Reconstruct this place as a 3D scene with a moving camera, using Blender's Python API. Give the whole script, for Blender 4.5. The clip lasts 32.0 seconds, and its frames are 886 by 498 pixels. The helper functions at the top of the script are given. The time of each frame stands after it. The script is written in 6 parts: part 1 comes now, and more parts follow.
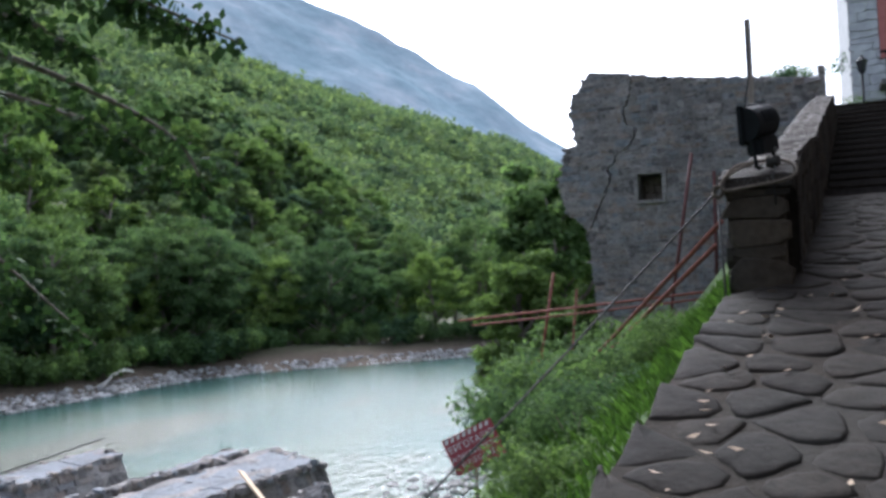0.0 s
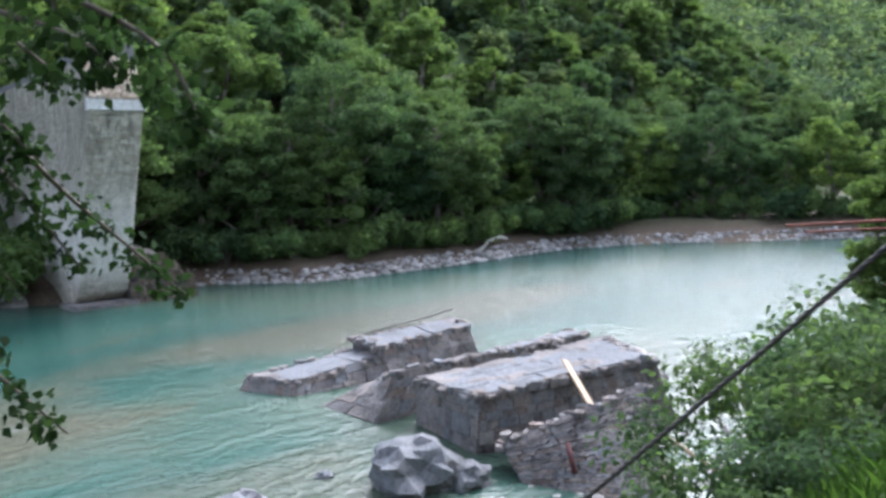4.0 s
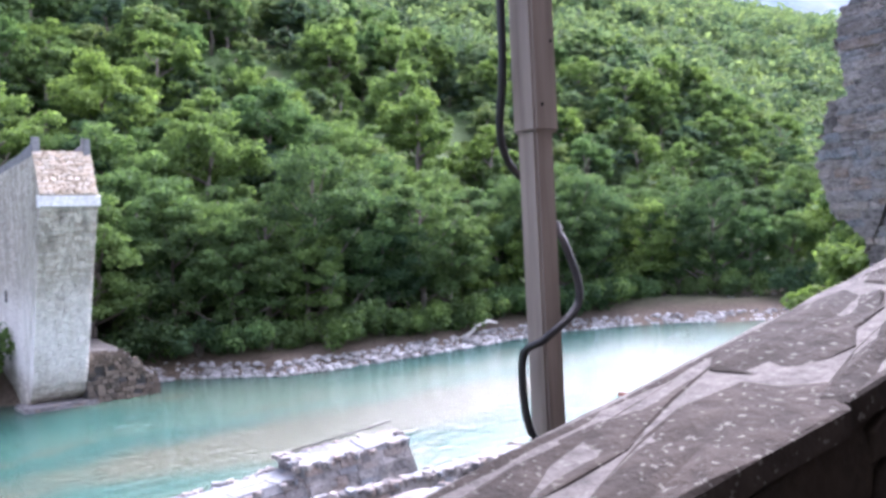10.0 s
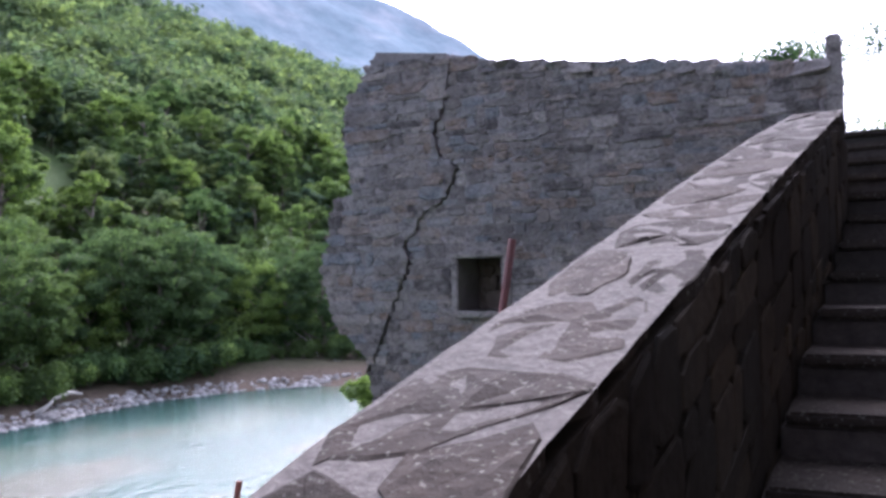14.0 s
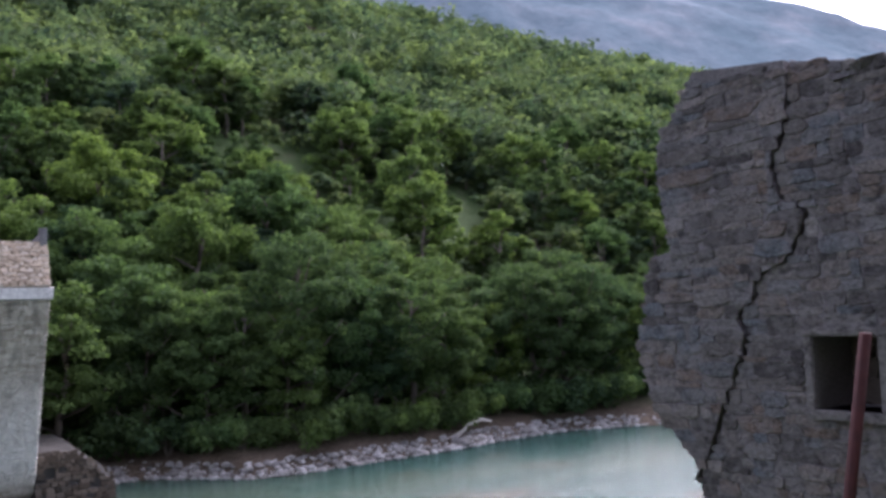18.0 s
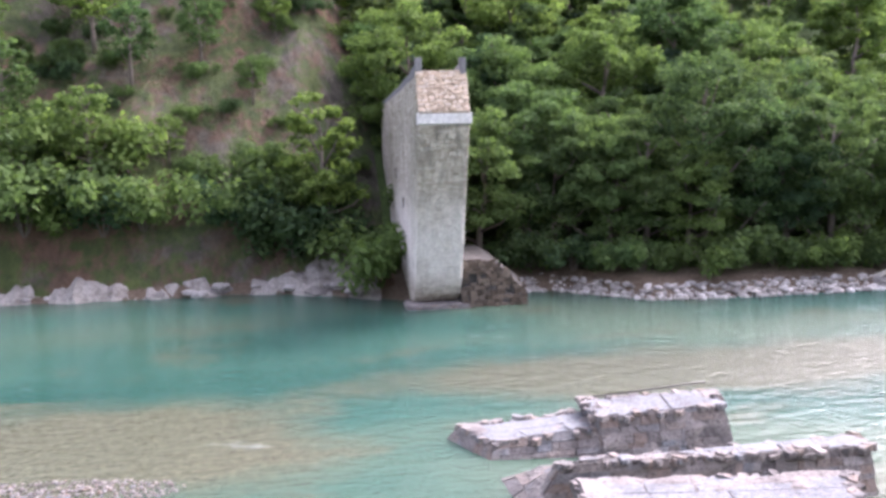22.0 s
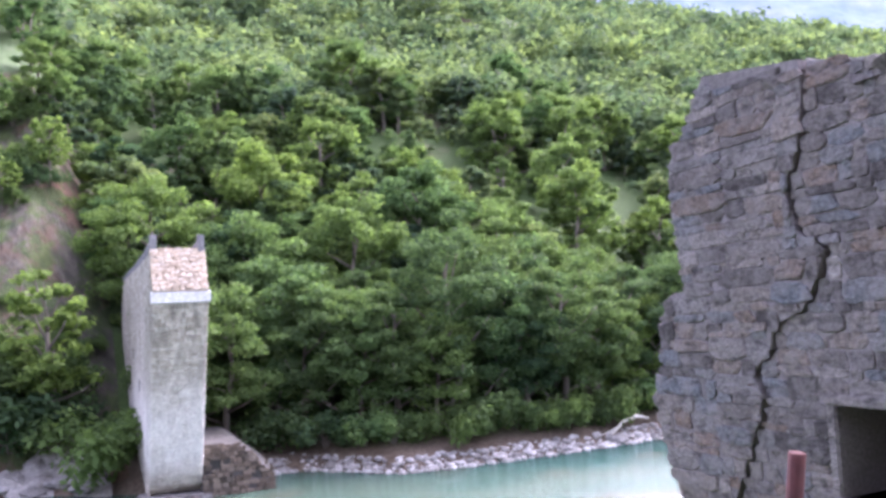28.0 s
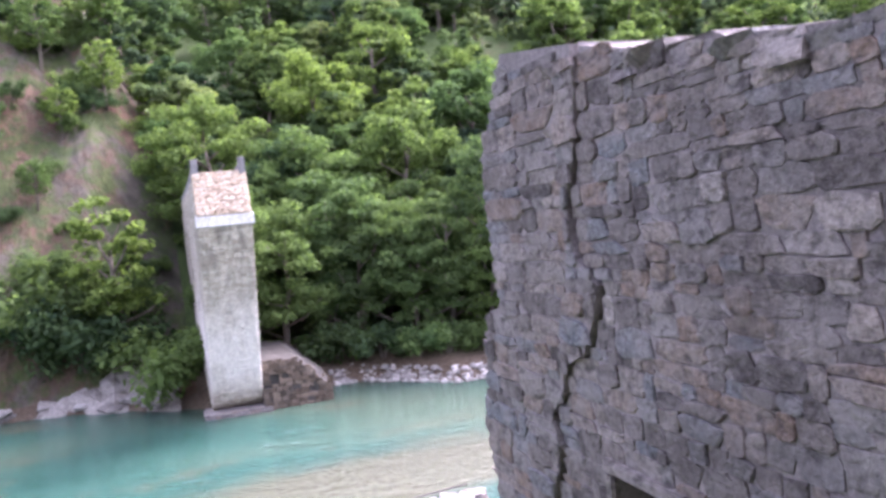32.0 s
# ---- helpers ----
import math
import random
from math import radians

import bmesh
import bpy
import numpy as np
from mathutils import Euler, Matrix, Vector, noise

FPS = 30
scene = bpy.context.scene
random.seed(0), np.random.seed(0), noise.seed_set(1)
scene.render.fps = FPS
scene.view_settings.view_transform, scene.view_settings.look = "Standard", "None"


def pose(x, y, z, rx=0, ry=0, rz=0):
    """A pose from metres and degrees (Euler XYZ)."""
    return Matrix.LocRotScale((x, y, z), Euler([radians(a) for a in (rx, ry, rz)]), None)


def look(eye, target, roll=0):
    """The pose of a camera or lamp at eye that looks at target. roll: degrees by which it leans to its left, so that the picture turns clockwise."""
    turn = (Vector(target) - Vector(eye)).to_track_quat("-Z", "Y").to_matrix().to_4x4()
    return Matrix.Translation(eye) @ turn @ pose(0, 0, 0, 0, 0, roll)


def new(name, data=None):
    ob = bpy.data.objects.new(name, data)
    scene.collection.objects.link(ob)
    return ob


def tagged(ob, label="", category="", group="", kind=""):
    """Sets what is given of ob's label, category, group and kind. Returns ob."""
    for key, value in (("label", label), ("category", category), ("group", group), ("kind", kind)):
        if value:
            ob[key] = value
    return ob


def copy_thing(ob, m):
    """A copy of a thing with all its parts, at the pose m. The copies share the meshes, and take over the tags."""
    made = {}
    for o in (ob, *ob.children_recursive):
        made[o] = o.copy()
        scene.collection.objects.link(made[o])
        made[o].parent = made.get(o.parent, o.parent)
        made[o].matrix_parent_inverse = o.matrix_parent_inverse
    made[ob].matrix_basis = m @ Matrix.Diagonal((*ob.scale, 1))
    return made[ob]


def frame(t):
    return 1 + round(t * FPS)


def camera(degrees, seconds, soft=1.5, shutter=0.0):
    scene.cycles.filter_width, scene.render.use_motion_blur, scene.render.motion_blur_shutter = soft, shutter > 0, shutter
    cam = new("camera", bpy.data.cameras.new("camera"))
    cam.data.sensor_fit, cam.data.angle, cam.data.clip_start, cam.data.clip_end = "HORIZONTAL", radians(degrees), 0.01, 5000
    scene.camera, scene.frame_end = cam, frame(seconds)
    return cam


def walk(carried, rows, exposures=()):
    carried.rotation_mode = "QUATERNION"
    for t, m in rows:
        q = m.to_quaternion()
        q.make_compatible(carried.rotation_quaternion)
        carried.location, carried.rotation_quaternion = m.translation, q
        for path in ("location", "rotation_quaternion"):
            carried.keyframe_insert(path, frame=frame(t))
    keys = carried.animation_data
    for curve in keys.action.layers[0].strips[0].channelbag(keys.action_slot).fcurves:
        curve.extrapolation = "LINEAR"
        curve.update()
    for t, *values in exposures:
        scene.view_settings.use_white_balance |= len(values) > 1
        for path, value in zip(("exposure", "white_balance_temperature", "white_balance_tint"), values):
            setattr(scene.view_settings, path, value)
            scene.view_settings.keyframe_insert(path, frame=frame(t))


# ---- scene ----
cam = camera(56.2, 32.0, soft=3.2)

PATH = [
    (0, (-5.002, 19.086, 7.903), (-4.214, 17.251, 8.004), -2.0),
    (0.5, (-5.081, 18.643, 7.985), (-4.264, 16.818, 8.016), -2.1),
    (1, (-5.131, 18.209, 8.083), (-4.346, 16.37, 8.104), -1.7),
    (1.5, (-5.223, 17.935, 8.139), (-4.319, 16.151, 8.188), -0.3),
    (2, (-5.226, 17.582, 8.221), (-4.102, 15.928, 8.2), -1.4),
    (2.5, (-5.204, 17.331, 8.282), (-4.043, 15.707, 8.166), -1.1),
    (3, (-5.041, 16.797, 8.273), (-3.687, 15.345, 8.032), -0.3),
    (3.5, (-5.138, 16.44, 8.31), (-3.618, 15.164, 8.066), -2.1),
    (5.5, (-5.332, 15.172, 8.749), (-3.876, 13.801, 8.73), -1.9),
    (6, (-5.494, 15.067, 8.83), (-4.059, 13.674, 8.833), -1.5),
    (6.5, (-5.568, 14.736, 8.892), (-4.095, 13.383, 8.911), -1.6),
    (7, (-5.648, 14.413, 8.954), (-4.194, 13.041, 8.904), -0.9),
    (7.5, (-5.793, 14.053, 9.034), (-4.203, 12.841, 9.0), 0.5),
    (8, (-5.785, 13.693, 9.105), (-4.073, 12.662, 9.043), -0.9),
    (8.5, (-5.735, 13.345, 9.17), (-3.987, 12.376, 9.107), -2.2),
    (9, (-5.786, 12.843, 9.273), (-3.985, 11.98, 9.171), -2.5),
    (9.5, (-5.9, 12.12, 9.46), (-4.145, 11.162, 9.407), -2.1),
    (10, (-5.76, 11.5, 9.53), (-4.191, 10.261, 9.505), -2.8),
    (10.5, (-5.72, 10.93, 9.62), (-4.23, 9.596, 9.606), -2.3),
    (11, (-5.657, 10.353, 9.644), (-4.276, 8.907, 9.624), -1.1),
    (11.5, (-5.678, 10.16, 9.731), (-4.487, 8.552, 9.734), -1.7),
    (12, (-5.705, 9.859, 9.847), (-4.628, 8.175, 9.909), -1.0),
    (12.5, (-5.679, 9.512, 9.918), (-4.693, 7.777, 10.047), 0.2),
    (13, (-5.665, 9.122, 9.981), (-4.816, 7.313, 10.054), -1.6),
    (13.5, (-5.722, 8.744, 10.074), (-4.872, 6.935, 10.145), -1.0),
    (14, (-5.73, 8.52, 10.143), (-4.844, 6.729, 10.22), -1.2),
    (14.5, (-5.685, 8.135, 10.179), (-4.925, 6.29, 10.316), -2.7),
    (16.5, (-5.615, 6.888, 10.618), (-4.705, 5.122, 10.85), -1.5),
    (17, (-5.553, 6.64, 10.605), (-4.415, 5.003, 10.752), -1.5),
    (17.5, (-5.5, 6.607, 10.65), (-4.165, 5.13, 10.838), -3.1),
    (18, (-5.5, 6.529, 10.66), (-3.89, 5.354, 10.824), -2.0),
    (18.5, (-5.5, 6.44, 10.7), (-3.683, 5.624, 10.874), -1.9),
    (19, (-5.5, 6.363, 10.72), (-3.574, 5.833, 10.828), -1.0),
    (19.5, (-5.524, 6.336, 10.72), (-3.548, 6.028, 10.683), -1.7),
    (20, (-5.529, 6.31, 10.72), (-3.562, 6.018, 10.509), -1.3),
    (20.5, (-5.529, 6.312, 10.72), (-3.585, 5.986, 10.383), -0.5),
    (21, (-5.529, 6.311, 10.72), (-3.576, 6.009, 10.417), -1.0),
    (21.5, (-5.529, 6.311, 10.72), (-3.572, 6.005, 10.445), -0.9),
    (22, (-5.529, 6.31, 10.72), (-3.564, 6.018, 10.489), -1.3),
    (22.5, (-5.529, 6.31, 10.72), (-3.557, 6.027, 10.541), -0.9),
    (23, (-5.53, 6.305, 10.72), (-3.543, 6.159, 10.545), -1.1),
    (23.5, (-5.53, 6.305, 10.72), (-3.54, 6.15, 10.587), -0.3),
    (24, (-5.528, 6.315, 10.72), (-3.575, 5.898, 10.611), 0.6),
    (24.5, (-5.516, 6.314, 10.7), (-3.643, 5.622, 10.582), -1.6),
    (25, (-5.514, 6.269, 10.67), (-3.696, 5.435, 10.638), -2.3),
    (25.5, (-5.5, 6.1, 10.7), (-3.661, 5.321, 10.798), -2.6),
    (27.5, (-5.75, 4.977, 11.022), (-3.92, 4.19, 11.201), -1.0),
    (28, (-5.69, 4.63, 11.138), (-3.876, 3.801, 11.29), -2.8),
    (28.5, (-5.7, 4.418, 11.195), (-3.83, 3.719, 11.313), -3.8),
    (29, (-5.724, 4.12, 11.229), (-3.909, 3.295, 11.385), -2.0),
    (29.5, (-5.854, 3.838, 11.375), (-3.999, 3.097, 11.457), -4.7),
    (30, (-5.8, 3.481, 11.488), (-3.945, 2.734, 11.509), -6.5),
    (30.5, (-5.786, 3.208, 11.601), (-3.882, 2.596, 11.635), -6.6),
    (31, (-5.74, 2.853, 11.679), (-3.815, 2.314, 11.637), -6.5),
    (31.5, (-5.734, 2.559, 11.778), (-3.811, 2.022, 11.662), -4.9),
    (32, (-5.675, 2.214, 11.899), (-3.783, 1.573, 11.817), -5.4),
]
EXPOSURES = [(t, e + 0.16, k, w) for t, e, k, w in ((0, 1.55, 5600, 12), (2, 1.55, 5600, 12), (3.5, 1.65, 5600, 13), (6, 2.05, 5600, 20), (7, 2.2, 5600, 22), (9, 2.58, 5600, 28), (10.5, 2.7, 5600, 28), (11.5, 2.57, 5600, 28), (13, 2.2, 5600, 28), (14.5, 1.9, 5600, 28), (17, 1.15, 5600, 28), (18, 1.3, 5800, 28), (19, 2.1, 6050, 29), (23, 2.37, 6100, 30), (25, 2.55, 6050, 32), (28, 2.8, 5750, 36), (32, 2.92, 5950, 38))]
walk(cam, [(t, look(eye, target, roll)) for t, eye, target, roll in PATH], EXPOSURES)

# ---- world, sun, exposure ----
SUN_TURN, SUN_RISE = radians(152), radians(46)
world = bpy.data.worlds.new("sky")
scene.world = world
world.use_nodes = True
wn = world.node_tree
sky = wn.nodes.new("ShaderNodeTexSky")
sky.sky_type = "NISHITA"
sky.sun_disc = False
sky.sun_elevation, sky.sun_rotation = SUN_RISE, SUN_TURN
sky.air_density, sky.dust_density, sky.ozone_density = 0.8, 5.0, 1.0
haze = wn.nodes.new("ShaderNodeHueSaturation")
haze.inputs["Saturation"].default_value = 0.4
wn.links.new(sky.outputs[0], haze.inputs["Color"])
wn.links.new(haze.outputs[0], wn.nodes["Background"].inputs[0])
wn.nodes["Background"].inputs[1].default_value = 0.15
sun = new("sun", bpy.data.lights.new("sun", "SUN"))
sun.data.energy, sun.data.angle, sun.data.color = 0.55, radians(40), (1.0, 0.95, 0.88)
sun.matrix_world = look((0, 0, 0), (-math.sin(SUN_TURN) * math.cos(SUN_RISE), -math.cos(SUN_TURN) * math.cos(SUN_RISE), -math.sin(SUN_RISE)))


# ---- materials ----
def nodes_of(name):
    m = bpy.data.materials.new(name)
    m.use_nodes = True
    t = m.node_tree
    return m, t, t.nodes["Principled BSDF"]


def ramp(t, src, stops):
    r = t.nodes.new("ShaderNodeValToRGB")
    e = r.color_ramp.elements
    while len(e) < len(stops):
        e.new(0.5)
    for k, (p, c) in zip(e, stops):
        k.position, k.color = p, (*c, 1)
    t.links.new(src, r.inputs[0])
    return r.outputs[0]


def noise_out(t, scale, detail=4.0, rough=0.55, coord="Object", stretch=None):
    tc = t.nodes.new("ShaderNodeTexCoord")
    src = tc.outputs[coord]
    if coord == "World":
        src = None
    if stretch:
        mp = t.nodes.new("ShaderNodeMapping")
        mp.inputs["Scale"].default_value = stretch
        t.links.new(src, mp.inputs[0])
        src = mp.outputs[0]
    n = t.nodes.new("ShaderNodeTexNoise")
    n.inputs["Scale"].default_value = scale
    n.inputs["Detail"].default_value = detail
    n.inputs["Roughness"].default_value = rough
    t.links.new(src, n.inputs["Vector"])
    return n.outputs["Fac"]


def world_noise(t, scale, detail=4.0, rough=0.55, stretch=None):
    g = t.nodes.new("ShaderNodeNewGeometry")
    src = g.outputs["Position"]
    if stretch:
        mp = t.nodes.new("ShaderNodeMapping")
        mp.inputs["Scale"].default_value = stretch
        t.links.new(src, mp.inputs[0])
        src = mp.outputs[0]
    n = t.nodes.new("ShaderNodeTexNoise")
    n.inputs["Scale"].default_value = scale
    n.inputs["Detail"].default_value = detail
    n.inputs["Roughness"].default_value = rough
    t.links.new(src, n.inputs["Vector"])
    return n.outputs["Fac"]


def mix(t, a, b, fac, mode="MIX"):
    m = t.nodes.new("ShaderNodeMix")
    m.data_type, m.blend_type = "RGBA", mode
    for sock, v in ((m.inputs[0], fac), (m.inputs[6], a), (m.inputs[7], b)):
        if isinstance(v, (int, float)):
            sock.default_value = v
        elif isinstance(v, tuple):
            sock.default_value = (*v, 1)
        else:
            t.links.new(v, sock)
    return m.outputs[2]


def bump(t, b, height, strength, distance):
    n = t.nodes.new("ShaderNodeBump")
    n.inputs["Strength"].default_value, n.inputs["Distance"].default_value = strength, distance
    t.links.new(height, n.inputs["Height"])
    t.links.new(n.outputs[0], b.inputs["Normal"])


def rnd(t, island=False):
    if island:
        return t.nodes.new("ShaderNodeNewGeometry").outputs["Random Per Island"]
    return t.nodes.new("ShaderNodeObjectInfo").outputs["Random"]


def stone_mat(name, stops, island=True, stain=(0.05, 0.05, 0.045), stain_amount=0.5, lichen=0.0, grain=22.0, rough=0.9):
    """Stone: a colour per piece, blotches, dark stains, pale lichen spots and a grainy relief."""
    m, t, b = nodes_of(name)
    col = ramp(t, rnd(t, island), stops)
    fine = world_noise(t, grain, 6, 0.65)
    col = mix(t, col, ramp(t, fine, [(0.3, (0.45, 0.45, 0.45)), (0.7, (1.25, 1.22, 1.18))]), 0.75, "MULTIPLY")
    big = world_noise(t, 0.8, 5, 0.6)
    col = mix(t, col, stain, ramp(t, big, [(0.47, (0, 0, 0)), (0.68, (stain_amount,) * 3)]))
    if lichen:
        sp = world_noise(t, 70, 3, 0.5)
        col = mix(t, col, (0.26, 0.25, 0.22), ramp(t, sp, [(0.6, (0, 0, 0)), (0.68, (lichen,) * 3)]))
    t.links.new(col, b.inputs["Base Color"])
    b.inputs["Roughness"].default_value = rough
    b.inputs["Specular IOR Level"].default_value = 0.1
    bump(t, b, fine, 0.6, 0.02)
    return m


def wall_mat(name, island=True, smear=0.62):
    """Old rubble masonry: grey, bluish and brown stones under smeared mortar, with darker hollows and a coarse relief.
    """
    m, t, b = nodes_of(name)
    col = ramp(t, rnd(t, island), [(0.0, (0.1, 0.093, 0.092)), (0.2, (0.2, 0.187, 0.18)), (0.42, (0.275, 0.252, 0.235)), (0.6, (0.205, 0.23, 0.255)), (0.76, (0.31, 0.283, 0.26)), (0.9, (0.25, 0.192, 0.155)), (1.0, (0.42, 0.4, 0.385))])
    fine, mid, pit = world_noise(t, 30, 7, 0.7), world_noise(t, 5.5, 6, 0.68), world_noise(t, 8.0, 5, 0.62, (1, 1, 1.5))
    col = mix(t, col, ramp(t, fine, [(0.3, (0.3, 0.3, 0.3)), (0.7, (1.38, 1.34, 1.31))]), 0.9, "MULTIPLY")
    col = mix(t, col, (0.315, 0.297, 0.288), ramp(t, mid, [(0.44, (0, 0, 0)), (0.58, (smear, smear, smear))]))
    col = mix(t, col, (0.055, 0.05, 0.052), ramp(t, pit, [(0.33, (0.75, 0.75, 0.75)), (0.47, (0, 0, 0))]))
    col = mix(t, col, (0.07, 0.062, 0.062), ramp(t, world_noise(t, 0.9, 6, 0.65), [(0.5, (0, 0, 0)), (0.7, (0.6, 0.6, 0.6))]))
    col = mix(t, col, (0.6, 0.58, 0.57), ramp(t, world_noise(t, 2.6, 7, 0.75), [(0.66, (0, 0, 0)), (0.74, (0.7, 0.7, 0.7))]))
    t.links.new(col, b.inputs["Base Color"])
    b.inputs["Roughness"].default_value = 0.92
    b.inputs["Specular IOR Level"].default_value = 0.2
    a = t.nodes.new("ShaderNodeMath")
    a.operation = "MULTIPLY_ADD"
    a.inputs[1].default_value = 0.35
    t.links.new(fine, a.inputs[0])
    t.links.new(pit, a.inputs[2])
    bump(t, b, a.outputs[0], 1.0, 0.05)
    return m


def washed_mat():
    """Pale arch stone: run-down dark streaks over buff stone, and a white lime wash on the lower half."""
    m, t, b = nodes_of("washed_arch_stone")
    col = ramp(t, rnd(t, True), [(0.0, (0.4, 0.35, 0.28)), (0.5, (0.5, 0.45, 0.37)), (1.0, (0.62, 0.57, 0.48))])
    g = t.nodes.new("ShaderNodeNewGeometry")
    sx = t.nodes.new("ShaderNodeSeparateXYZ")
    t.links.new(g.outputs["Position"], sx.inputs[0])
    mr = t.nodes.new("ShaderNodeMapRange")
    mr.inputs[1].default_value, mr.inputs[2].default_value = 0.0, 14.0
    t.links.new(sx.outputs[2], mr.inputs[0])
    wash = ramp(t, mr.outputs[0], [(0.07, (0, 0, 0)), (0.2, (0.85, 0.85, 0.85)), (0.42, (0.7, 0.7, 0.7)), (0.62, (0, 0, 0))])
    patch = ramp(t, world_noise(t, 0.9, 6, 0.7, (1, 1, 0.4)), [(0.36, (0.45, 0.45, 0.45)), (0.52, (1, 1, 1))])
    col = mix(t, col, (0.88, 0.83, 0.77), mix(t, wash, patch, 1.0, "MULTIPLY"))
    streak = ramp(t, world_noise(t, 2.2, 6, 0.65, (1, 1, 0.07)), [(0.46, (0, 0, 0)), (0.6, (0.6, 0.6, 0.6))])
    high = ramp(t, mr.outputs[0], [(0.0, (0.5, 0.5, 0.5)), (0.12, (0.15, 0.15, 0.15)), (0.45, (0.25, 0.25, 0.25)), (0.85, (1, 1, 1))])
    col = mix(t, col, (0.13, 0.12, 0.1), mix(t, streak, high, 1.0, "MULTIPLY"))
    fine = world_noise(t, 6, 6, 0.7)
    col = mix(t, col, ramp(t, fine, [(0.3, (0.6, 0.6, 0.6)), (0.7, (1.15, 1.15, 1.15))]), 0.7, "MULTIPLY")
    t.links.new(col, b.inputs["Base Color"])
    b.inputs["Roughness"].default_value = 0.9
    bump(t, b, fine, 0.5, 0.05)
    return m


def plain_mat(name, c1, c2, scale=12.0, rough=0.7, metal=0.0, relief=0.15, stretch=None):
    m, t, b = nodes_of(name)
    n = noise_out(t, scale, 5, 0.6, stretch=stretch)
    t.links.new(ramp(t, n, [(0.3, c1), (0.7, c2)]), b.inputs["Base Color"])
    b.inputs["Roughness"].default_value, b.inputs["Metallic"].default_value = rough, metal
    if relief:
        bump(t, b, n, relief, 0.01)
    return m


def leaf_mat(name, stops, light=0.52, crowns=0.0):
    """Leaves: a colour per tree and per leaf, and light that comes through them."""
    m, t, b = nodes_of(name)
    a = ramp(t, rnd(t, True), stops)
    col = mix(t, a, ramp(t, rnd(t), [(0.0, (0.62, 0.72, 0.85)), (0.5, (1.0, 1.0, 0.95)), (1.0, (1.22, 1.16, 0.9))]), 1.0, "MULTIPLY")
    if crowns:
        col = mix(t, col, ramp(t, world_noise(t, crowns, 2, 0.5), [(0.36, (0.62, 0.7, 0.8)), (0.5, (0.95, 0.95, 0.95)), (0.64, (1.4, 1.32, 1.0))]), 1.0, "MULTIPLY")
    t.links.new(col, b.inputs["Base Color"])
    b.inputs["Roughness"].default_value = 0.8
    b.inputs["Specular IOR Level"].default_value = 0.1
    tr = t.nodes.new("ShaderNodeBsdfTranslucent")
    t.links.new(mix(t, col, (1.05, 1.12, 0.72), 1.0, "MULTIPLY"), tr.inputs[0])
    ms = t.nodes.new("ShaderNodeMixShader")
    ms.inputs[0].default_value = light
    t.links.new(b.outputs[0], ms.inputs[1])
    t.links.new(tr.outputs[0], ms.inputs[2])
    t.links.new(ms.outputs[0], t.nodes["Material Output"].inputs[0])
    return m


WALL_STONE = wall_mat("wall_stone", True, 0.5)
WALL_STONE_PIECE = wall_mat("wall_stone_piece", False, 0.5)
MORTAR = stone_mat("mortar", [(0.0, (0.3, 0.28, 0.285)), (1.0, (0.33, 0.31, 0.31))], stain_amount=0.6, grain=40)
DARK_CORE = stone_mat("rubble_core", [(0.0, (0.1, 0.095, 0.09)), (1.0, (0.16, 0.15, 0.14))], stain_amount=0.5)
WING_STONE = stone_mat("wing_stone", [(0.0, (0.075, 0.06, 0.046)), (0.5, (0.125, 0.1, 0.078)), (1.0, (0.2, 0.165, 0.13))], stain_amount=0.6, grain=7)
COPING = stone_mat("coping_flagstone", [(0.0, (0.03, 0.0245, 0.0205)), (0.5, (0.042, 0.0345, 0.029)), (1.0, (0.06, 0.0495, 0.042))], island=False, stain_amount=0.3, lichen=0.4, grain=16)
COPING_MORTAR = stone_mat("pebbly_mortar", [(0.0, (0.115, 0.105, 0.097)), (1.0, (0.15, 0.138, 0.128))], stain_amount=0.4, lichen=0.3, grain=34)
# parapet and pier stones: shade of the way is put into these dark colours
PARAPET_STONE = stone_mat("parapet_stone", [(0.0, (0.02, 0.016, 0.013)), (0.5, (0.034, 0.027, 0.021)), (1.0, (0.065, 0.05, 0.036))], island=True, stain_amount=0.5, grain=18)
PARAPET_PIECE = stone_mat("parapet_piece", [(0.0, (0.02, 0.016, 0.013)), (0.5, (0.034, 0.027, 0.021)), (1.0, (0.065, 0.05, 0.036))], island=False, stain_amount=0.5, grain=18)
# brown cobbles and joints, darkened to carry the shade lying over the way
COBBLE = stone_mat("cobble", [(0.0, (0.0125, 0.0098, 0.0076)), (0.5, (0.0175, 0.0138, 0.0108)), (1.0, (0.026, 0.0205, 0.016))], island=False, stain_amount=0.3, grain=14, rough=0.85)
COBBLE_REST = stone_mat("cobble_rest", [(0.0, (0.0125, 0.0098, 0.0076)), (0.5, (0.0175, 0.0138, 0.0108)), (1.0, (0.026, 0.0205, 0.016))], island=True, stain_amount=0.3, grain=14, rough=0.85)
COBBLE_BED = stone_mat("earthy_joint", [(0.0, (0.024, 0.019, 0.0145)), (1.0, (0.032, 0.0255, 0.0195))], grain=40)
STAIR_STONE = stone_mat("stair_stone", [(0.0, (0.04, 0.036, 0.033)), (1.0, (0.07, 0.06, 0.055))], island=False, stain_amount=0.5)
PALE_STONE = washed_mat()
FRESH_BREAK = stone_mat("fresh_break", [(0.0, (0.45, 0.36, 0.27)), (0.5, (0.58, 0.48, 0.37)), (1.0, (0.68, 0.6, 0.5))], stain_amount=0.15, grain=9)
WHITE_STONE = stone_mat("white_stone", [(0.0, (0.72, 0.71, 0.7)), (1.0, (0.85, 0.84, 0.82))], stain=(0.4, 0.38, 0.36), stain_amount=0.4, grain=8)
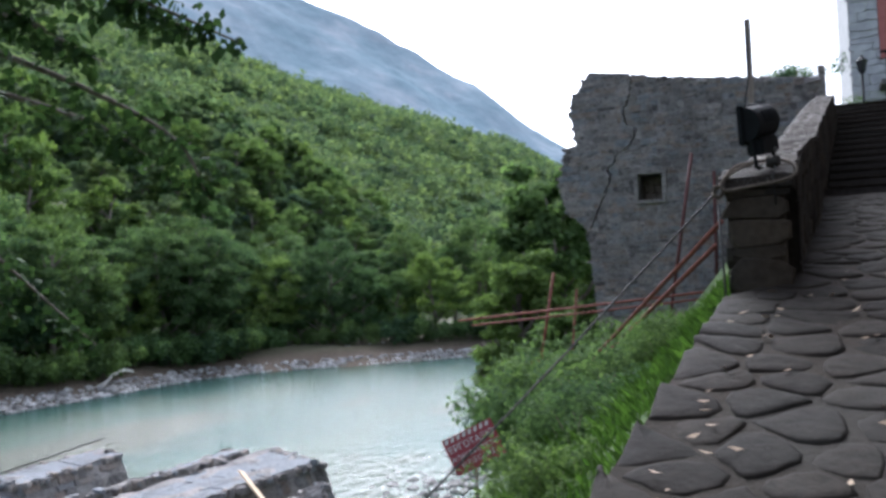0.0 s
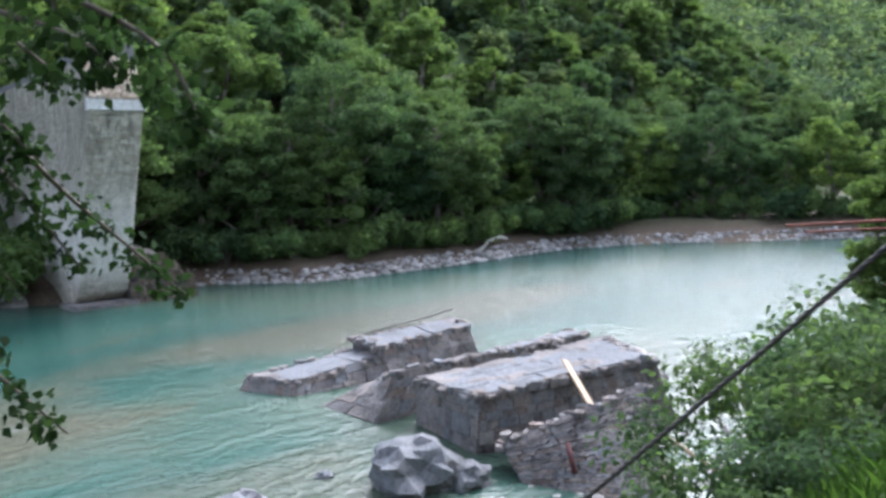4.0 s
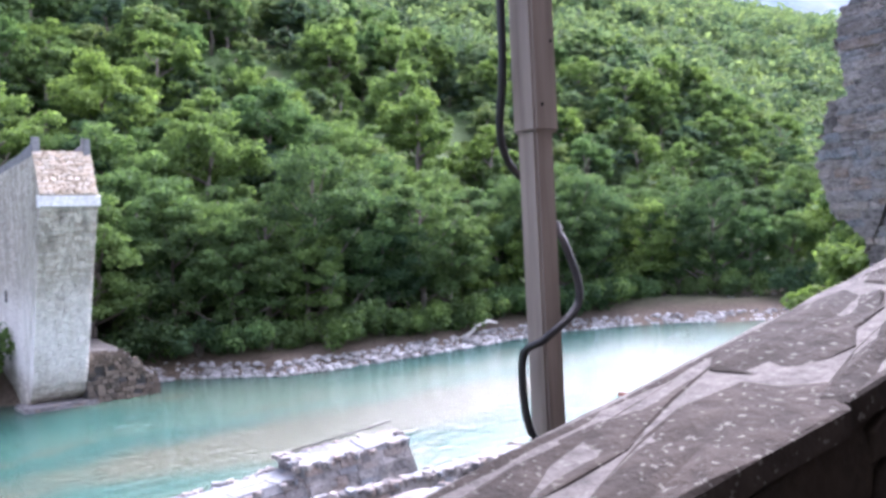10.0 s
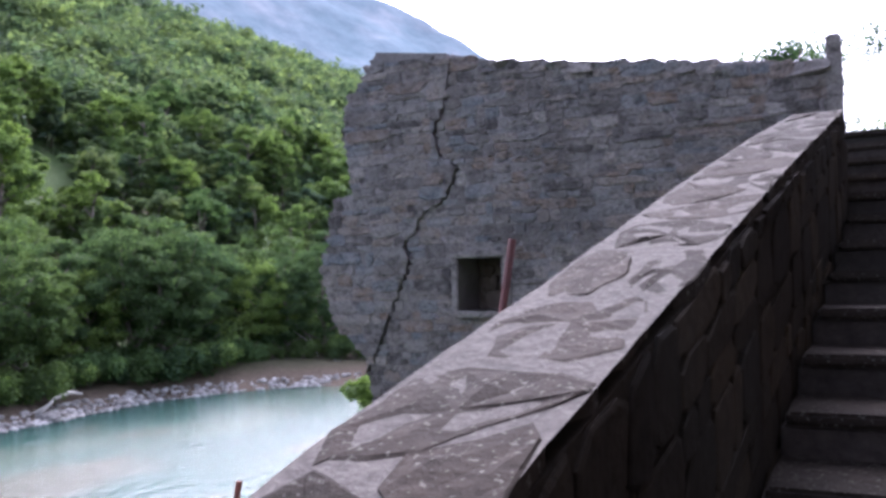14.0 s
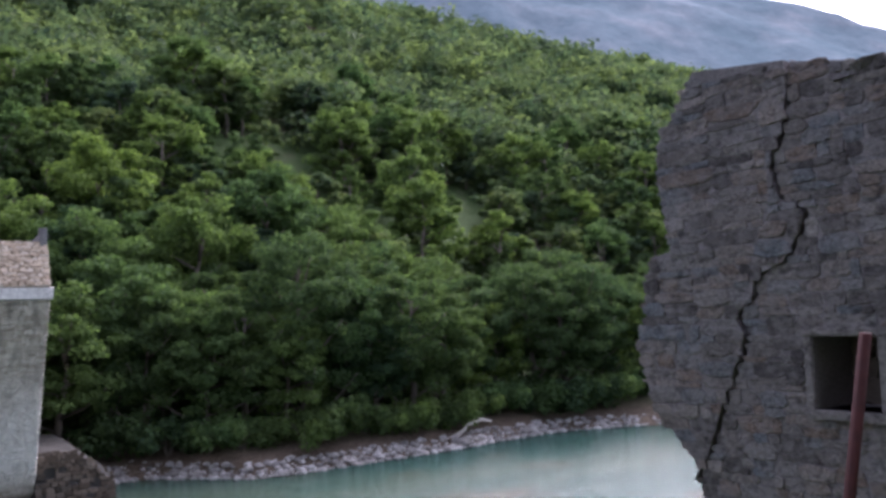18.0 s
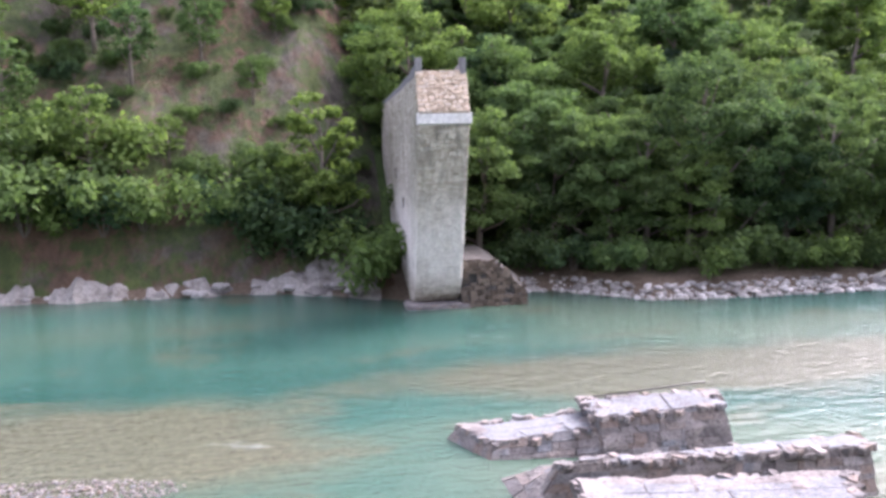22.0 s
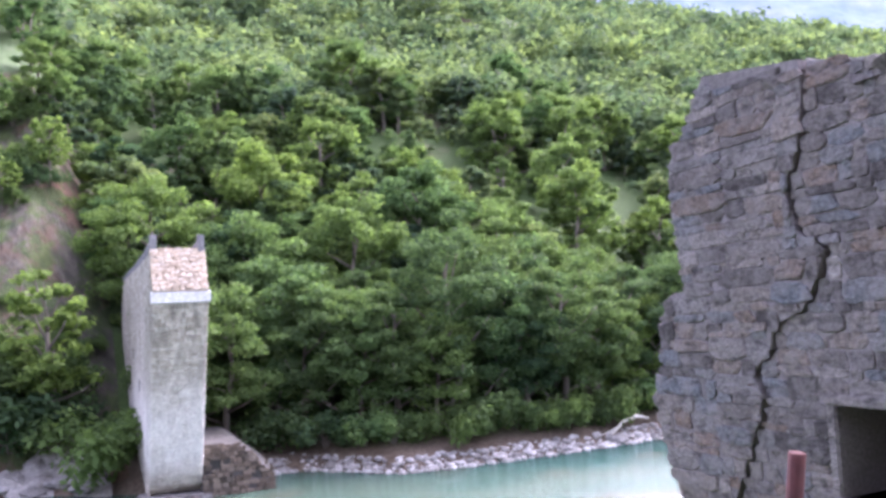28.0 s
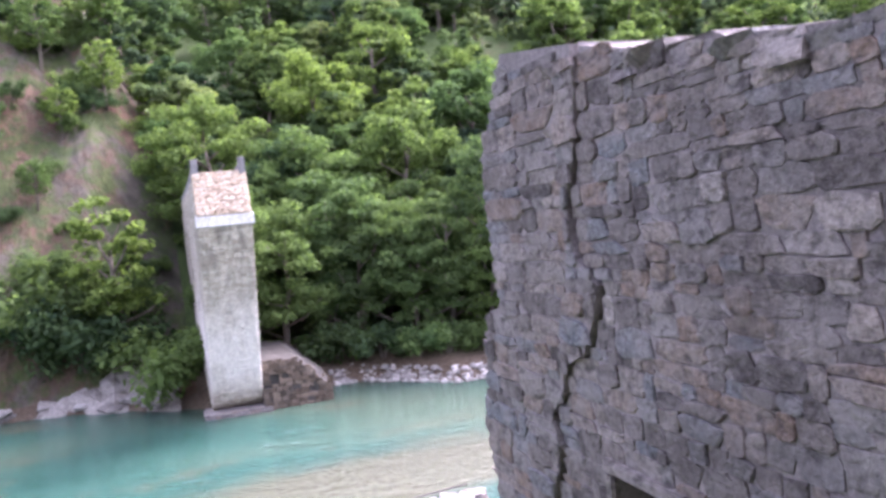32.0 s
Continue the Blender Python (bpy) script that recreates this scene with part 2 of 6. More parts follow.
RUBBLE_STONE = wall_mat("fallen_masonry", True, 0.35)
BANK_ROCK = stone_mat("bank_rock", [(0.0, (0.24, 0.23, 0.22)), (0.5, (0.38, 0.365, 0.35)), (1.0, (0.56, 0.545, 0.53))], stain_amount=0.35, grain=5)
LEDGE_ROCK = stone_mat("ledge_rock", [(0.0, (0.3, 0.285, 0.265)), (1.0, (0.34, 0.32, 0.3))], stain=(0.1, 0.085, 0.07), stain_amount=0.75, grain=4)
ROCK_PIECE = stone_mat("bank_rock_piece", [(0.0, (0.2, 0.19, 0.18)), (0.5, (0.32, 0.305, 0.29)), (1.0, (0.46, 0.445, 0.43))], island=False, stain_amount=0.35, grain=5)
BARK = plain_mat("bark", (0.09, 0.075, 0.06), (0.2, 0.17, 0.14), 6, 0.9, relief=0.5, stretch=(3, 3, 0.5))
PALE_BARK = plain_mat("driftwood", (0.5, 0.46, 0.41), (0.66, 0.62, 0.56), 5, 0.85, relief=0.3, stretch=(1, 6, 6))
LEAF = leaf_mat("broad_leaves", [(0.0, (0.055, 0.09, 0.045)), (0.5, (0.084, 0.135, 0.06)), (1.0, (0.118, 0.18, 0.075))])
LEAF_LIGHT = leaf_mat("light_leaves", [(0.0, (0.085, 0.135, 0.05)), (0.5, (0.125, 0.19, 0.068)), (1.0, (0.17, 0.25, 0.09))])
# paler, greyer green: the far slope's haze is mixed into the leaf colour
LEAF_WOODS = leaf_mat("hazed_woods_leaves", [(0.0, (0.085, 0.125, 0.078)), (0.5, (0.12, 0.17, 0.098)), (1.0, (0.155, 0.21, 0.11))], 0.5, 0.11)
# shaded copy of the broad leaves, with the shade in its darker greens
LEAF_SHADY = leaf_mat("shaded_overhanging_leaves", [(0.0, (0.022, 0.042, 0.016)), (0.5, (0.036, 0.066, 0.024)), (1.0, (0.06, 0.1, 0.035))], 0.35)
GRASS = leaf_mat("grass_blades", [(0.0, (0.025, 0.05, 0.014)), (0.5, (0.04, 0.085, 0.02)), (1.0, (0.07, 0.13, 0.03))])
DRY_LEAF = plain_mat("dry_leaf", (0.2, 0.13, 0.08), (0.36, 0.27, 0.18), 8, 0.8)
RUST = plain_mat("rusty_steel", (0.12, 0.035, 0.025), (0.26, 0.08, 0.05), 14, 0.75, 0.2)
RED_PAINT = plain_mat("red_primer_steel", (0.055, 0.014, 0.013), (0.1, 0.024, 0.021), 9, 0.75, 0.0)
ROPE = plain_mat("rope_fibre", (0.065, 0.049, 0.036), (0.13, 0.102, 0.076), 60, 0.95, relief=0.5)
CABLE = plain_mat("dark_cable_fibre", (0.05, 0.045, 0.043), (0.095, 0.088, 0.083), 40, 0.8, 0.0)
BLACK_METAL = plain_mat("black_painted_metal", (0.006, 0.0065, 0.008), (0.01, 0.011, 0.013), 9, 0.65, 0.0, relief=0.05)
BLACK_METAL.node_tree.nodes["Principled BSDF"].inputs["Specular IOR Level"].default_value = 0.15
FOOT_STEEL = plain_mat("dull_steel", (0.05, 0.048, 0.046), (0.11, 0.105, 0.1), 20, 0.7, 0.0)
GREY_METAL = plain_mat("worn_grey_metal", (0.08, 0.08, 0.085), (0.2, 0.2, 0.2), 20, 0.5, 0.5)
BLACK_RUBBER = plain_mat("black_cable", (0.01, 0.01, 0.011), (0.018, 0.018, 0.02), 20, 0.6)
POST_WOOD = plain_mat("weathered_post_wood", (0.2, 0.165, 0.14), (0.33, 0.28, 0.24), 5, 0.85, relief=0.35, stretch=(10, 10, 0.6))
PLANK_WOOD = plain_mat("pale_plank", (0.42, 0.3, 0.19), (0.58, 0.45, 0.31), 5, 0.8, relief=0.2, stretch=(10, 1, 10))
SIGN_RED = plain_mat("sign_red", (0.27, 0.03, 0.045), (0.33, 0.045, 0.06), 6, 0.5, relief=0)
SIGN_WHITE = plain_mat("sign_white", (0.7, 0.66, 0.66), (0.8, 0.77, 0.77), 6, 0.55, relief=0)
DARK_VOID = plain_mat("opening_shade", (0.03, 0.028, 0.026), (0.05, 0.046, 0.042), 10, 0.95)
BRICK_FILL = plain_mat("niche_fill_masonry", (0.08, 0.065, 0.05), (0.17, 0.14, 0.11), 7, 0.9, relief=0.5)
PLASTER = plain_mat("grey_house_stone", (0.3, 0.3, 0.31), (0.45, 0.45, 0.46), 3, 0.9, relief=0.3)
SHUTTER = plain_mat("red_shutter", (0.25, 0.07, 0.06), (0.32, 0.1, 0.08), 6, 0.6)
GLASS_DARK = plain_mat("dark_glass", (0.02, 0.02, 0.025), (0.03, 0.03, 0.035), 3, 0.1, relief=0)


def ground_mat():
    m, t, b = nodes_of("bank_earth")
    n1, n2 = world_noise(t, 0.12, 6, 0.6), world_noise(t, 3.0, 6, 0.65)
    earth = ramp(t, n2, [(0.3, (0.07, 0.05, 0.034)), (0.55, (0.12, 0.088, 0.06)), (0.75, (0.18, 0.145, 0.11))])
    green = ramp(t, n2, [(0.3, (0.03, 0.06, 0.015)), (0.7, (0.08, 0.13, 0.03))])
    sx = t.nodes.new("ShaderNodeSeparateXYZ")
    t.links.new(t.nodes.new("ShaderNodeNewGeometry").outputs["Position"], sx.inputs[0])
    mr = t.nodes.new("ShaderNodeMapRange")
    mr.inputs[1].default_value, mr.inputs[2].default_value = 1.2, 3.5
    t.links.new(sx.outputs[2], mr.inputs[0])
    dry = mix(t, ramp(t, n1, [(0.28, (0, 0, 0)), (0.45, (1, 1, 1))]), mr.outputs[0], 1.0, "MULTIPLY")
    t.links.new(mix(t, earth, green, dry), b.inputs["Base Color"])
    b.inputs["Roughness"].default_value = 0.95
    bump(t, b, n2, 0.8, 0.3)
    return m


def cliff_mat():
    m, t, b = nodes_of("eroded_cliff")
    n1 = world_noise(t, 0.1, 7, 0.65, (1, 1, 0.4))
    n2 = world_noise(t, 0.9, 7, 0.7, (1, 1, 0.35))
    n3 = world_noise(t, 0.35, 6, 0.7)
    col = ramp(t, n1, [(0.36, (0.085, 0.077, 0.06)), (0.44, (0.13, 0.113, 0.088)), (0.5, (0.135, 0.088, 0.058)), (0.62, (0.185, 0.108, 0.068))])
    col = mix(t, col, ramp(t, n2, [(0.3, (0.4, 0.4, 0.4)), (0.7, (1.25, 1.25, 1.25))]), 0.85, "MULTIPLY")
    col = mix(t, col, ramp(t, n2, [(0.3, (0.03, 0.055, 0.015)), (0.7, (0.09, 0.13, 0.03))]), ramp(t, n3, [(0.44, (0, 0, 0)), (0.55, (0.9, 0.9, 0.9))]))
    t.links.new(col, b.inputs["Base Color"])
    b.inputs["Roughness"].default_value = 0.95
    bump(t, b, n2, 1.0, 1.2)
    return m


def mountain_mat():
    """Bare rock with scree and dark scrub; the grey-blue of distance haze is put into its colour."""
    m, t, b = nodes_of("hazed_mountain_rock")
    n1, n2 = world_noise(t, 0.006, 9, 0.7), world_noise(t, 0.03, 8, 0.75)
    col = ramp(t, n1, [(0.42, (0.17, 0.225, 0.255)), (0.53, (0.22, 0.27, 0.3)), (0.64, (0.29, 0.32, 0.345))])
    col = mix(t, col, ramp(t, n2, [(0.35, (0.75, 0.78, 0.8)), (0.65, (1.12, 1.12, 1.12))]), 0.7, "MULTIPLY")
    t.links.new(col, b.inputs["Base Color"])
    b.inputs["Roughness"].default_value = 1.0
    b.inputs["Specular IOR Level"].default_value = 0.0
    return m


def water_mat():
    """Milky turquoise river water: paler over shoals, brown where the bed shows, with ripples running along the stream."""
    m, t, b = nodes_of("river_water")
    bed = world_noise(t, 0.07, 3, 0.5, (1.0, 0.45, 1))
    streak = world_noise(t, 0.5, 5, 0.6, (1.0, 0.3, 1))
    col = ramp(t, bed, [(0.36, (0.016, 0.062, 0.05)), (0.5, (0.03, 0.085, 0.066)), (0.64, (0.062, 0.102, 0.072))])
    edge = world_noise(t, 0.22, 6, 0.65, (1.0, 0.5, 1))
    pebble = ramp(t, world_noise(t, 3.0, 5, 0.7), [(0.35, (0.062, 0.064, 0.04)), (0.6, (0.11, 0.104, 0.068))])
    for cx, cy, ax, ay, most in ((25.5, 15.5, 9.0, 12.0, 0.85), (32.0, -12.0, 6.0, 22.0, 0.8), (14.0, -6.0, 8.0, 14.0, 0.45), (12.0, 9.0, 7.0, 9.0, 0.5)):
        p = t.nodes.new("ShaderNodeNewGeometry").outputs["Position"]
        mp = t.nodes.new("ShaderNodeMapping")
        mp.inputs["Scale"].default_value = (1 / ax, 1 / ay, 0)
        mp.inputs["Location"].default_value = (-cx / ax, -cy / ay, 0)
        t.links.new(p, mp.inputs[0])
        gr = t.nodes.new("ShaderNodeTexGradient")
        gr.gradient_type = "SPHERICAL"
        t.links.new(mp.outputs[0], gr.inputs[0])
        ad = t.nodes.new("ShaderNodeMath")
        ad.operation = "MULTIPLY_ADD"
        ad.inputs[1].default_value = 1.1
        t.links.new(edge, ad.inputs[0])
        t.links.new(gr.outputs[1], ad.inputs[2])
        col = mix(t, col, pebble, ramp(t, ad.outputs[0], [(0.62, (0, 0, 0)), (1.0, (most,) * 3)]))
    foam = ramp(t, streak, [(0.66, (0, 0, 0)), (0.78, (0.4, 0.4, 0.4))])
    col = mix(t, col, (0.4, 0.45, 0.45), foam)
    t.links.new(col, b.inputs["Base Color"])
    b.inputs["Roughness"].default_value = 0.13
    b.inputs["IOR"].default_value = 1.33
    w1, w2 = world_noise(t, 1.6, 4, 0.6, (1.0, 0.5, 1)), world_noise(t, 7.0, 3, 0.6, (1.0, 0.6, 1))
    a = t.nodes.new("ShaderNodeMath")
    a.operation = "MULTIPLY_ADD"
    a.inputs[1].default_value = 0.3
    t.links.new(w2, a.inputs[0])
    t.links.new(w1, a.inputs[2])
    # quick broken water downstream, a calmer pool upstream
    sy = t.nodes.new("ShaderNodeSeparateXYZ")
    t.links.new(t.nodes.new("ShaderNodeNewGeometry").outputs["Position"], sy.inputs[0])
    mr = t.nodes.new("ShaderNodeMapRange")
    for i, v in enumerate((9.0, -14.0, 0.13, 0.19), 1):
        mr.inputs[i].default_value = v
    t.links.new(sy.outputs[1], mr.inputs[0])
    bump(t, b, a.outputs[0], 0.8, 0.16)
    t.links.new(mr.outputs[0], b.inputs["Normal"].links[0].from_node.inputs["Distance"])
    return m


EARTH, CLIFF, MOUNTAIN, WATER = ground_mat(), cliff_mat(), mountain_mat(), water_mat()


# ---- mesh helpers ----
def mesh_of(name, verts, faces, material, smooth=False):
    me = bpy.data.meshes.new(name)
    me.from_pydata([tuple(map(float, v)) for v in verts], [], [tuple(map(int, q)) for q in faces])
    me.materials.append(material)
    if smooth:
        me.polygons.foreach_set("use_smooth", [True] * len(me.polygons))
    me.update()
    return me


def quads_mesh(name, v, material, n=4):
    """A mesh from an array (pieces, n, 3) of separate faces."""
    k = len(v)
    me = bpy.data.meshes.new(name)
    me.vertices.add(k * n)
    me.vertices.foreach_set("co", v.reshape(-1).astype(np.float32))
    me.loops.add(k * n)
    me.loops.foreach_set("vertex_index", np.arange(k * n, dtype=np.int32))
    me.polygons.add(k)
    me.polygons.foreach_set("loop_start", np.arange(0, k * n, n, dtype=np.int32))
    me.materials.append(material)
    me.update(calc_edges=True)
    return me


def part(name, data, parent=None, label="", m=None):
    """Links a mesh as one object, under a thing or part where one is given."""
    ob = new(name, data)
    if m is not None:
        ob.matrix_basis = m
    if parent is not None:
        ob.parent = parent
    if label:
        tagged(ob, label)
    return ob


def bm_mesh(name, bm, material, smooth=False):
    me = bpy.data.meshes.new(name)
    bmesh.ops.recalc_face_normals(bm, faces=bm.faces)
    bm.to_mesh(me)
    bm.free()
    me.materials.append(material)
    if smooth:
        me.polygons.foreach_set("use_smooth", [True] * len(me.polygons))
    return me


def box(lo, hi, bevel=0.0, bm=None, m=None):
    bm = bm or bmesh.new()
    c = [(a + b) / 2 for a, b in zip(lo, hi)]
    s = [b - a for a, b in zip(lo, hi)]
    r = bmesh.ops.create_cube(bm, size=1, matrix=(m or Matrix()) @ Matrix.Translation(c) @ Matrix.Diagonal((*s, 1)))
    if bevel:
        es = list({e for v in r["verts"] for e in v.link_edges})
        bmesh.ops.bevel(bm, geom=es, offset=bevel, segments=2, affect="EDGES")
    return bm


def tube(path, radii, sides=8, bm=None, cap=True):
    """A round tube through the points of path, with a radius at each."""
    bm = bm or bmesh.new()
    pts = [Vector(p) for p in path]
    rings = []
    for i, p in enumerate(pts):
        d = (pts[min(i + 1, len(pts) - 1)] - pts[max(i - 1, 0)]).normalized()
        u = d.cross(Vector((0.31, 0.2, 0.93)) if abs(d.z) < 0.8 else Vector((1, 0.1, 0))).normalized()
        w = d.cross(u)
        r = radii[i] if isinstance(radii, (list, tuple)) else radii
        rings.append([bm.verts.new(p + (u * math.cos(a) + w * math.sin(a)) * r) for a in (2 * math.pi * k / sides for k in range(sides))])
    for a, b in zip(rings, rings[1:]):
        for k in range(sides):
            bm.faces.new((a[k], a[(k + 1) % sides], b[(k + 1) % sides], b[k]))
    if cap:
        bm.faces.new(rings[0][::-1])
        bm.faces.new(rings[-1])
    return bm


def extrude_poly(pts, y0, y1, bm=None):
    """A prism over a polygon in the x-z plane, from y0 to y1."""
    bm = bm or bmesh.new()
    a = [bm.verts.new((x, y0, z)) for x, z in pts]
    b = [bm.verts.new((x, y1, z)) for x, z in pts]
    n = len(pts)
    bm.faces.new(a)
    bm.faces.new(b[::-1])
    for i in range(n):
        bm.faces.new((a[i], b[i], b[(i + 1) % n], a[(i + 1) % n]))
    return bm


def rock(seed, detail=2, squash=(1, 0.8, 0.6), rough=0.35):
    """A broken boulder about 1 across."""
    bm = bmesh.new()
    bmesh.ops.create_icosphere(bm, subdivisions=detail, radius=0.5)
    off = Vector((seed * 7.3, seed * 3.1, seed * 1.7))
    for v in bm.verts:
        d = v.co.normalized()
        k = 1 + rough * (noise.noise(d * 1.4 + off) + 0.5 * noise.noise(d * 3.1 + off))
        q = Vector((round(d.x * 2.2) / 2.2, round(d.y * 2.2) / 2.2, round(d.z * 2.2) / 2.2))
        v.co = Vector([c * s for c, s in zip((d * 0.7 + q * 0.3) * 0.5 * k, squash)])
    return bm


# ---- terrain ----
FAR_Y = [-900, -400, -160, -100, -75, -64, -55, -46, -30, -23, -17, -11, -8, 0, 6, 11, 24, 37, 60, 160, 400]
FAR_X = [-700, -290, -60, 5, 30, 38.5, 47, 50.5, 49.2, 49.2, 49.5, 56, 55, 54, 58, 60.5, 60.3, 60.5, 62, 80, 120]
NEAR_Y = [-900, -400, -160, -100, -60, -30, -12, -4, 4, 12, 22, 60, 160, 400]
NEAR_X = [-760, -340, -100, -40, -8, 6.0, 6.5, 4.5, 4.0, 6.5, 10, 14, 20, 40]


def far_x(y):
    return float(np.interp(y, FAR_Y, FAR_X))


def near_x(y):
    return float(np.interp(y, NEAR_Y, NEAR_X))


def bump_noise(x, y, s):
    return noise.noise((x / s, y / s, 3.7))


# the path's ground line: height along y
RAMP_Y = [-6, 1.6, 7.2, 8.1, 9.1, 10.35, 11.56, 12.8, 13.35, 14.27, 15.16, 16.44, 17.33, 19.1, 22.0, 26.0, 40.0]
RAMP_Z = [11.0, 10.9, 8.95, 8.82, 8.65, 8.42, 8.2, 7.97, 7.85, 7.62, 7.4, 7.05, 6.85, 6.5, 6.0, 5.5, 5.0]


def path_z(y):
    return float(np.interp(y, RAMP_Y, RAMP_Z))


def path_edge(y):
    """The river-side edge of the paved way."""
    return float(np.interp(y, [-6, 2.0, 7.0, 12.7, 13.4, 14.7, 15.5, 16.1, 20.0, 26.0], [-5.4, -5.45, -5.0, -4.62, -4.56, -4.44, -4.36, -4.27, -4.0, -3.6]))


def hill_z(x, y):
    """The wooded slope beyond the far bank, with a steep eroded scar upstream of the pier."""
    scar = min(1.0, max(0.0, (y + 1.0) / 9 + 0.25 * bump_noise(x, y, 7))) * min(1.0, max(0.0, (62 - y) / 20))
    foot = 64 + 0.09 * min(0.0, y + 200) - 3.0 * scar + 1.5 * bump_noise(0, y, 13)
    d = x - foot
    if d <= 0:
        return 0.0
    h = 0.68 * d
    if scar > 0:
        rib = bump_noise(x * 0.3, y, 4.5) * 2.2 + bump_noise(x, y, 9) * 2.5
        h = h * (1 - scar) + scar * (min(d, 30) * 1.05 + max(0, d - 30) * 0.68 + rib * min(1, d / 5))
    cap = 150 + 45 * min(1.0, max(0.0, (y + 280) / 160))
    return cap * (1 - math.exp(-(h / cap) * (1 + 0.9 * (h / cap) ** 2))) + bump_noise(x, y, 60) * min(9.0, h * 0.12)


def ground_z(x, y):
    fx, nx = far_x(y), near_x(y)
    if x > fx:
        d = x - fx
        h = min(d, 2.5) * 0.5 + max(0.0, min(d - 2.5, 4.0)) * 0.2
        return h + hill_z(x, y) + bump_noise(x, y, 16) * min(1.0, d * 0.05) + bump_noise(x, y, 5) * min(0.5, d * 0.05)
    if x < nx:
        d = nx - x
        top = path_z(y) - 0.14
        edge = path_edge(y)
        if x < edge:
            return top + (0.0 if x > edge - 9 else (edge - 9 - x) * 0.25)
        k = (x - edge) / max(0.5, nx - edge)
        z = top * (1 - k) ** 1.25 + 0.15 * math.sin(k * 3.1) * 2 - 0.1
        return z + bump_noise(x, y, 1.7) * 0.25 * min(1, k * 4)
    depth = min(x - nx, fx - x)
    return -min(1.4, 0.12 + depth * 0.16)


def build_ground():
    xs = np.unique(np.concatenate([np.arange(-420, -30, 26), np.arange(-30, -8, 3), np.arange(-8, 16, 0.7), np.arange(16, 48, 3.5), np.arange(48, 70, 1.2), np.arange(70, 130, 4), np.arange(130, 470, 16)]))
    ys = np.unique(np.concatenate([np.arange(-900, -160, 26), np.arange(-160, -40, 6), np.arange(-40, -8, 2.5), np.arange(-8, 30, 0.8), np.arange(30, 60, 1.5), np.arange(60, 330, 20)]))
    verts = [(x, y, ground_z(x, y)) for y in ys for x in xs]
    w = len(xs)
    faces = [(j * w + i, j * w + i + 1, (j + 1) * w + i + 1, (j + 1) * w + i) for j in range(len(ys) - 1) for i in range(w - 1)]
    me = mesh_of("ground", verts, faces, EARTH, True)
    me.materials.append(CLIFF)
    for p in me.polygons:
        c = p.center
        if c.x > far_x(c.y) + 1 and c.x > 55 and 0.5 < c.y < 70 and c.z < 46 + 12 * bump_noise(c.x, c.y, 14):
            p.material_index = 1
    return tagged(new("ground", me), "earthy wooded river banks with a bare eroded slope", "ground", kind="structure")


build_ground()


def build_water():
    xs = np.linspace(-700, 160, 44)
    ys = np.linspace(-900, 400, 66)
    verts = [(x, y, 0.0) for y in ys for x in xs]
    w = len(xs)
    faces = [(j * w + i, j * w + i + 1, (j + 1) * w + i + 1, (j + 1) * w + i) for j in range(len(ys) - 1) for i in range(w - 1)]
    return tagged(new("water", mesh_of("water", verts, faces, WATER, True)), "milky turquoise river with ripples and pale shoals", "river", kind="structure")


build_water()


def ridge(name, label, foot, peaks, material, seed, depth, steps=260):
    """A mountain range: a strip that climbs from a foot line to a crest given as azimuth and elevation angles."""
    az = np.linspace(peaks[0][0], peaks[-1][0], steps)
    el = np.interp(az, [p[0] for p in peaks], [p[1] for p in peaks])
    rows = 60
    verts, faces = [], []
    for j in range(rows):
        k = j / (rows - 1)
        for a, e in zip(az, el):
            d = foot + depth * k
            h = (foot + depth) * math.tan(radians(e)) * (k ** 0.85)
            v = Vector((d * math.cos(radians(a)), d * math.sin(radians(a)), 0))
            h += (noise.noise(v / 190 + Vector((seed, 0, 0))) * 26 + noise.noise(v / 60) * 8 + noise.noise(v / 22) * 2.5) * math.sin(min(1, k * 1.6) * 1.57) * (0.55 if j == rows - 1 else 1)
            verts.append((v.x, v.y, max(-5, h) if j else -5))
    for j in range(rows - 1):
        for i in range(steps - 1):
            faces.append((j * steps + i, j * steps + i + 1, (j + 1) * steps + i + 1, (j + 1) * steps + i))
    return tagged(new(name, mesh_of(name, verts, faces, material, True)), label, "mountain", kind="structure")


ridge("backdrop_mountain", "rocky mountain beyond the valley with blue-grey haze in its colour", 900, [(-150, 9), (-120, 4.5), (-100, 5), (-88, 5), (-80, 7), (-73, 11.4), (-69.5, 14.3), (-64, 16.9), (-60.5, 18.8), (-56, 20.8), (-53, 21.9), (-47, 24.5), (-40, 27), (-20, 26), (20, 22)], MOUNTAIN, 2.0, 900)
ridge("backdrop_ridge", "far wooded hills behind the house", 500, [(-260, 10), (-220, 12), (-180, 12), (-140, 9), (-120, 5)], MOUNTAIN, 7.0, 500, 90)


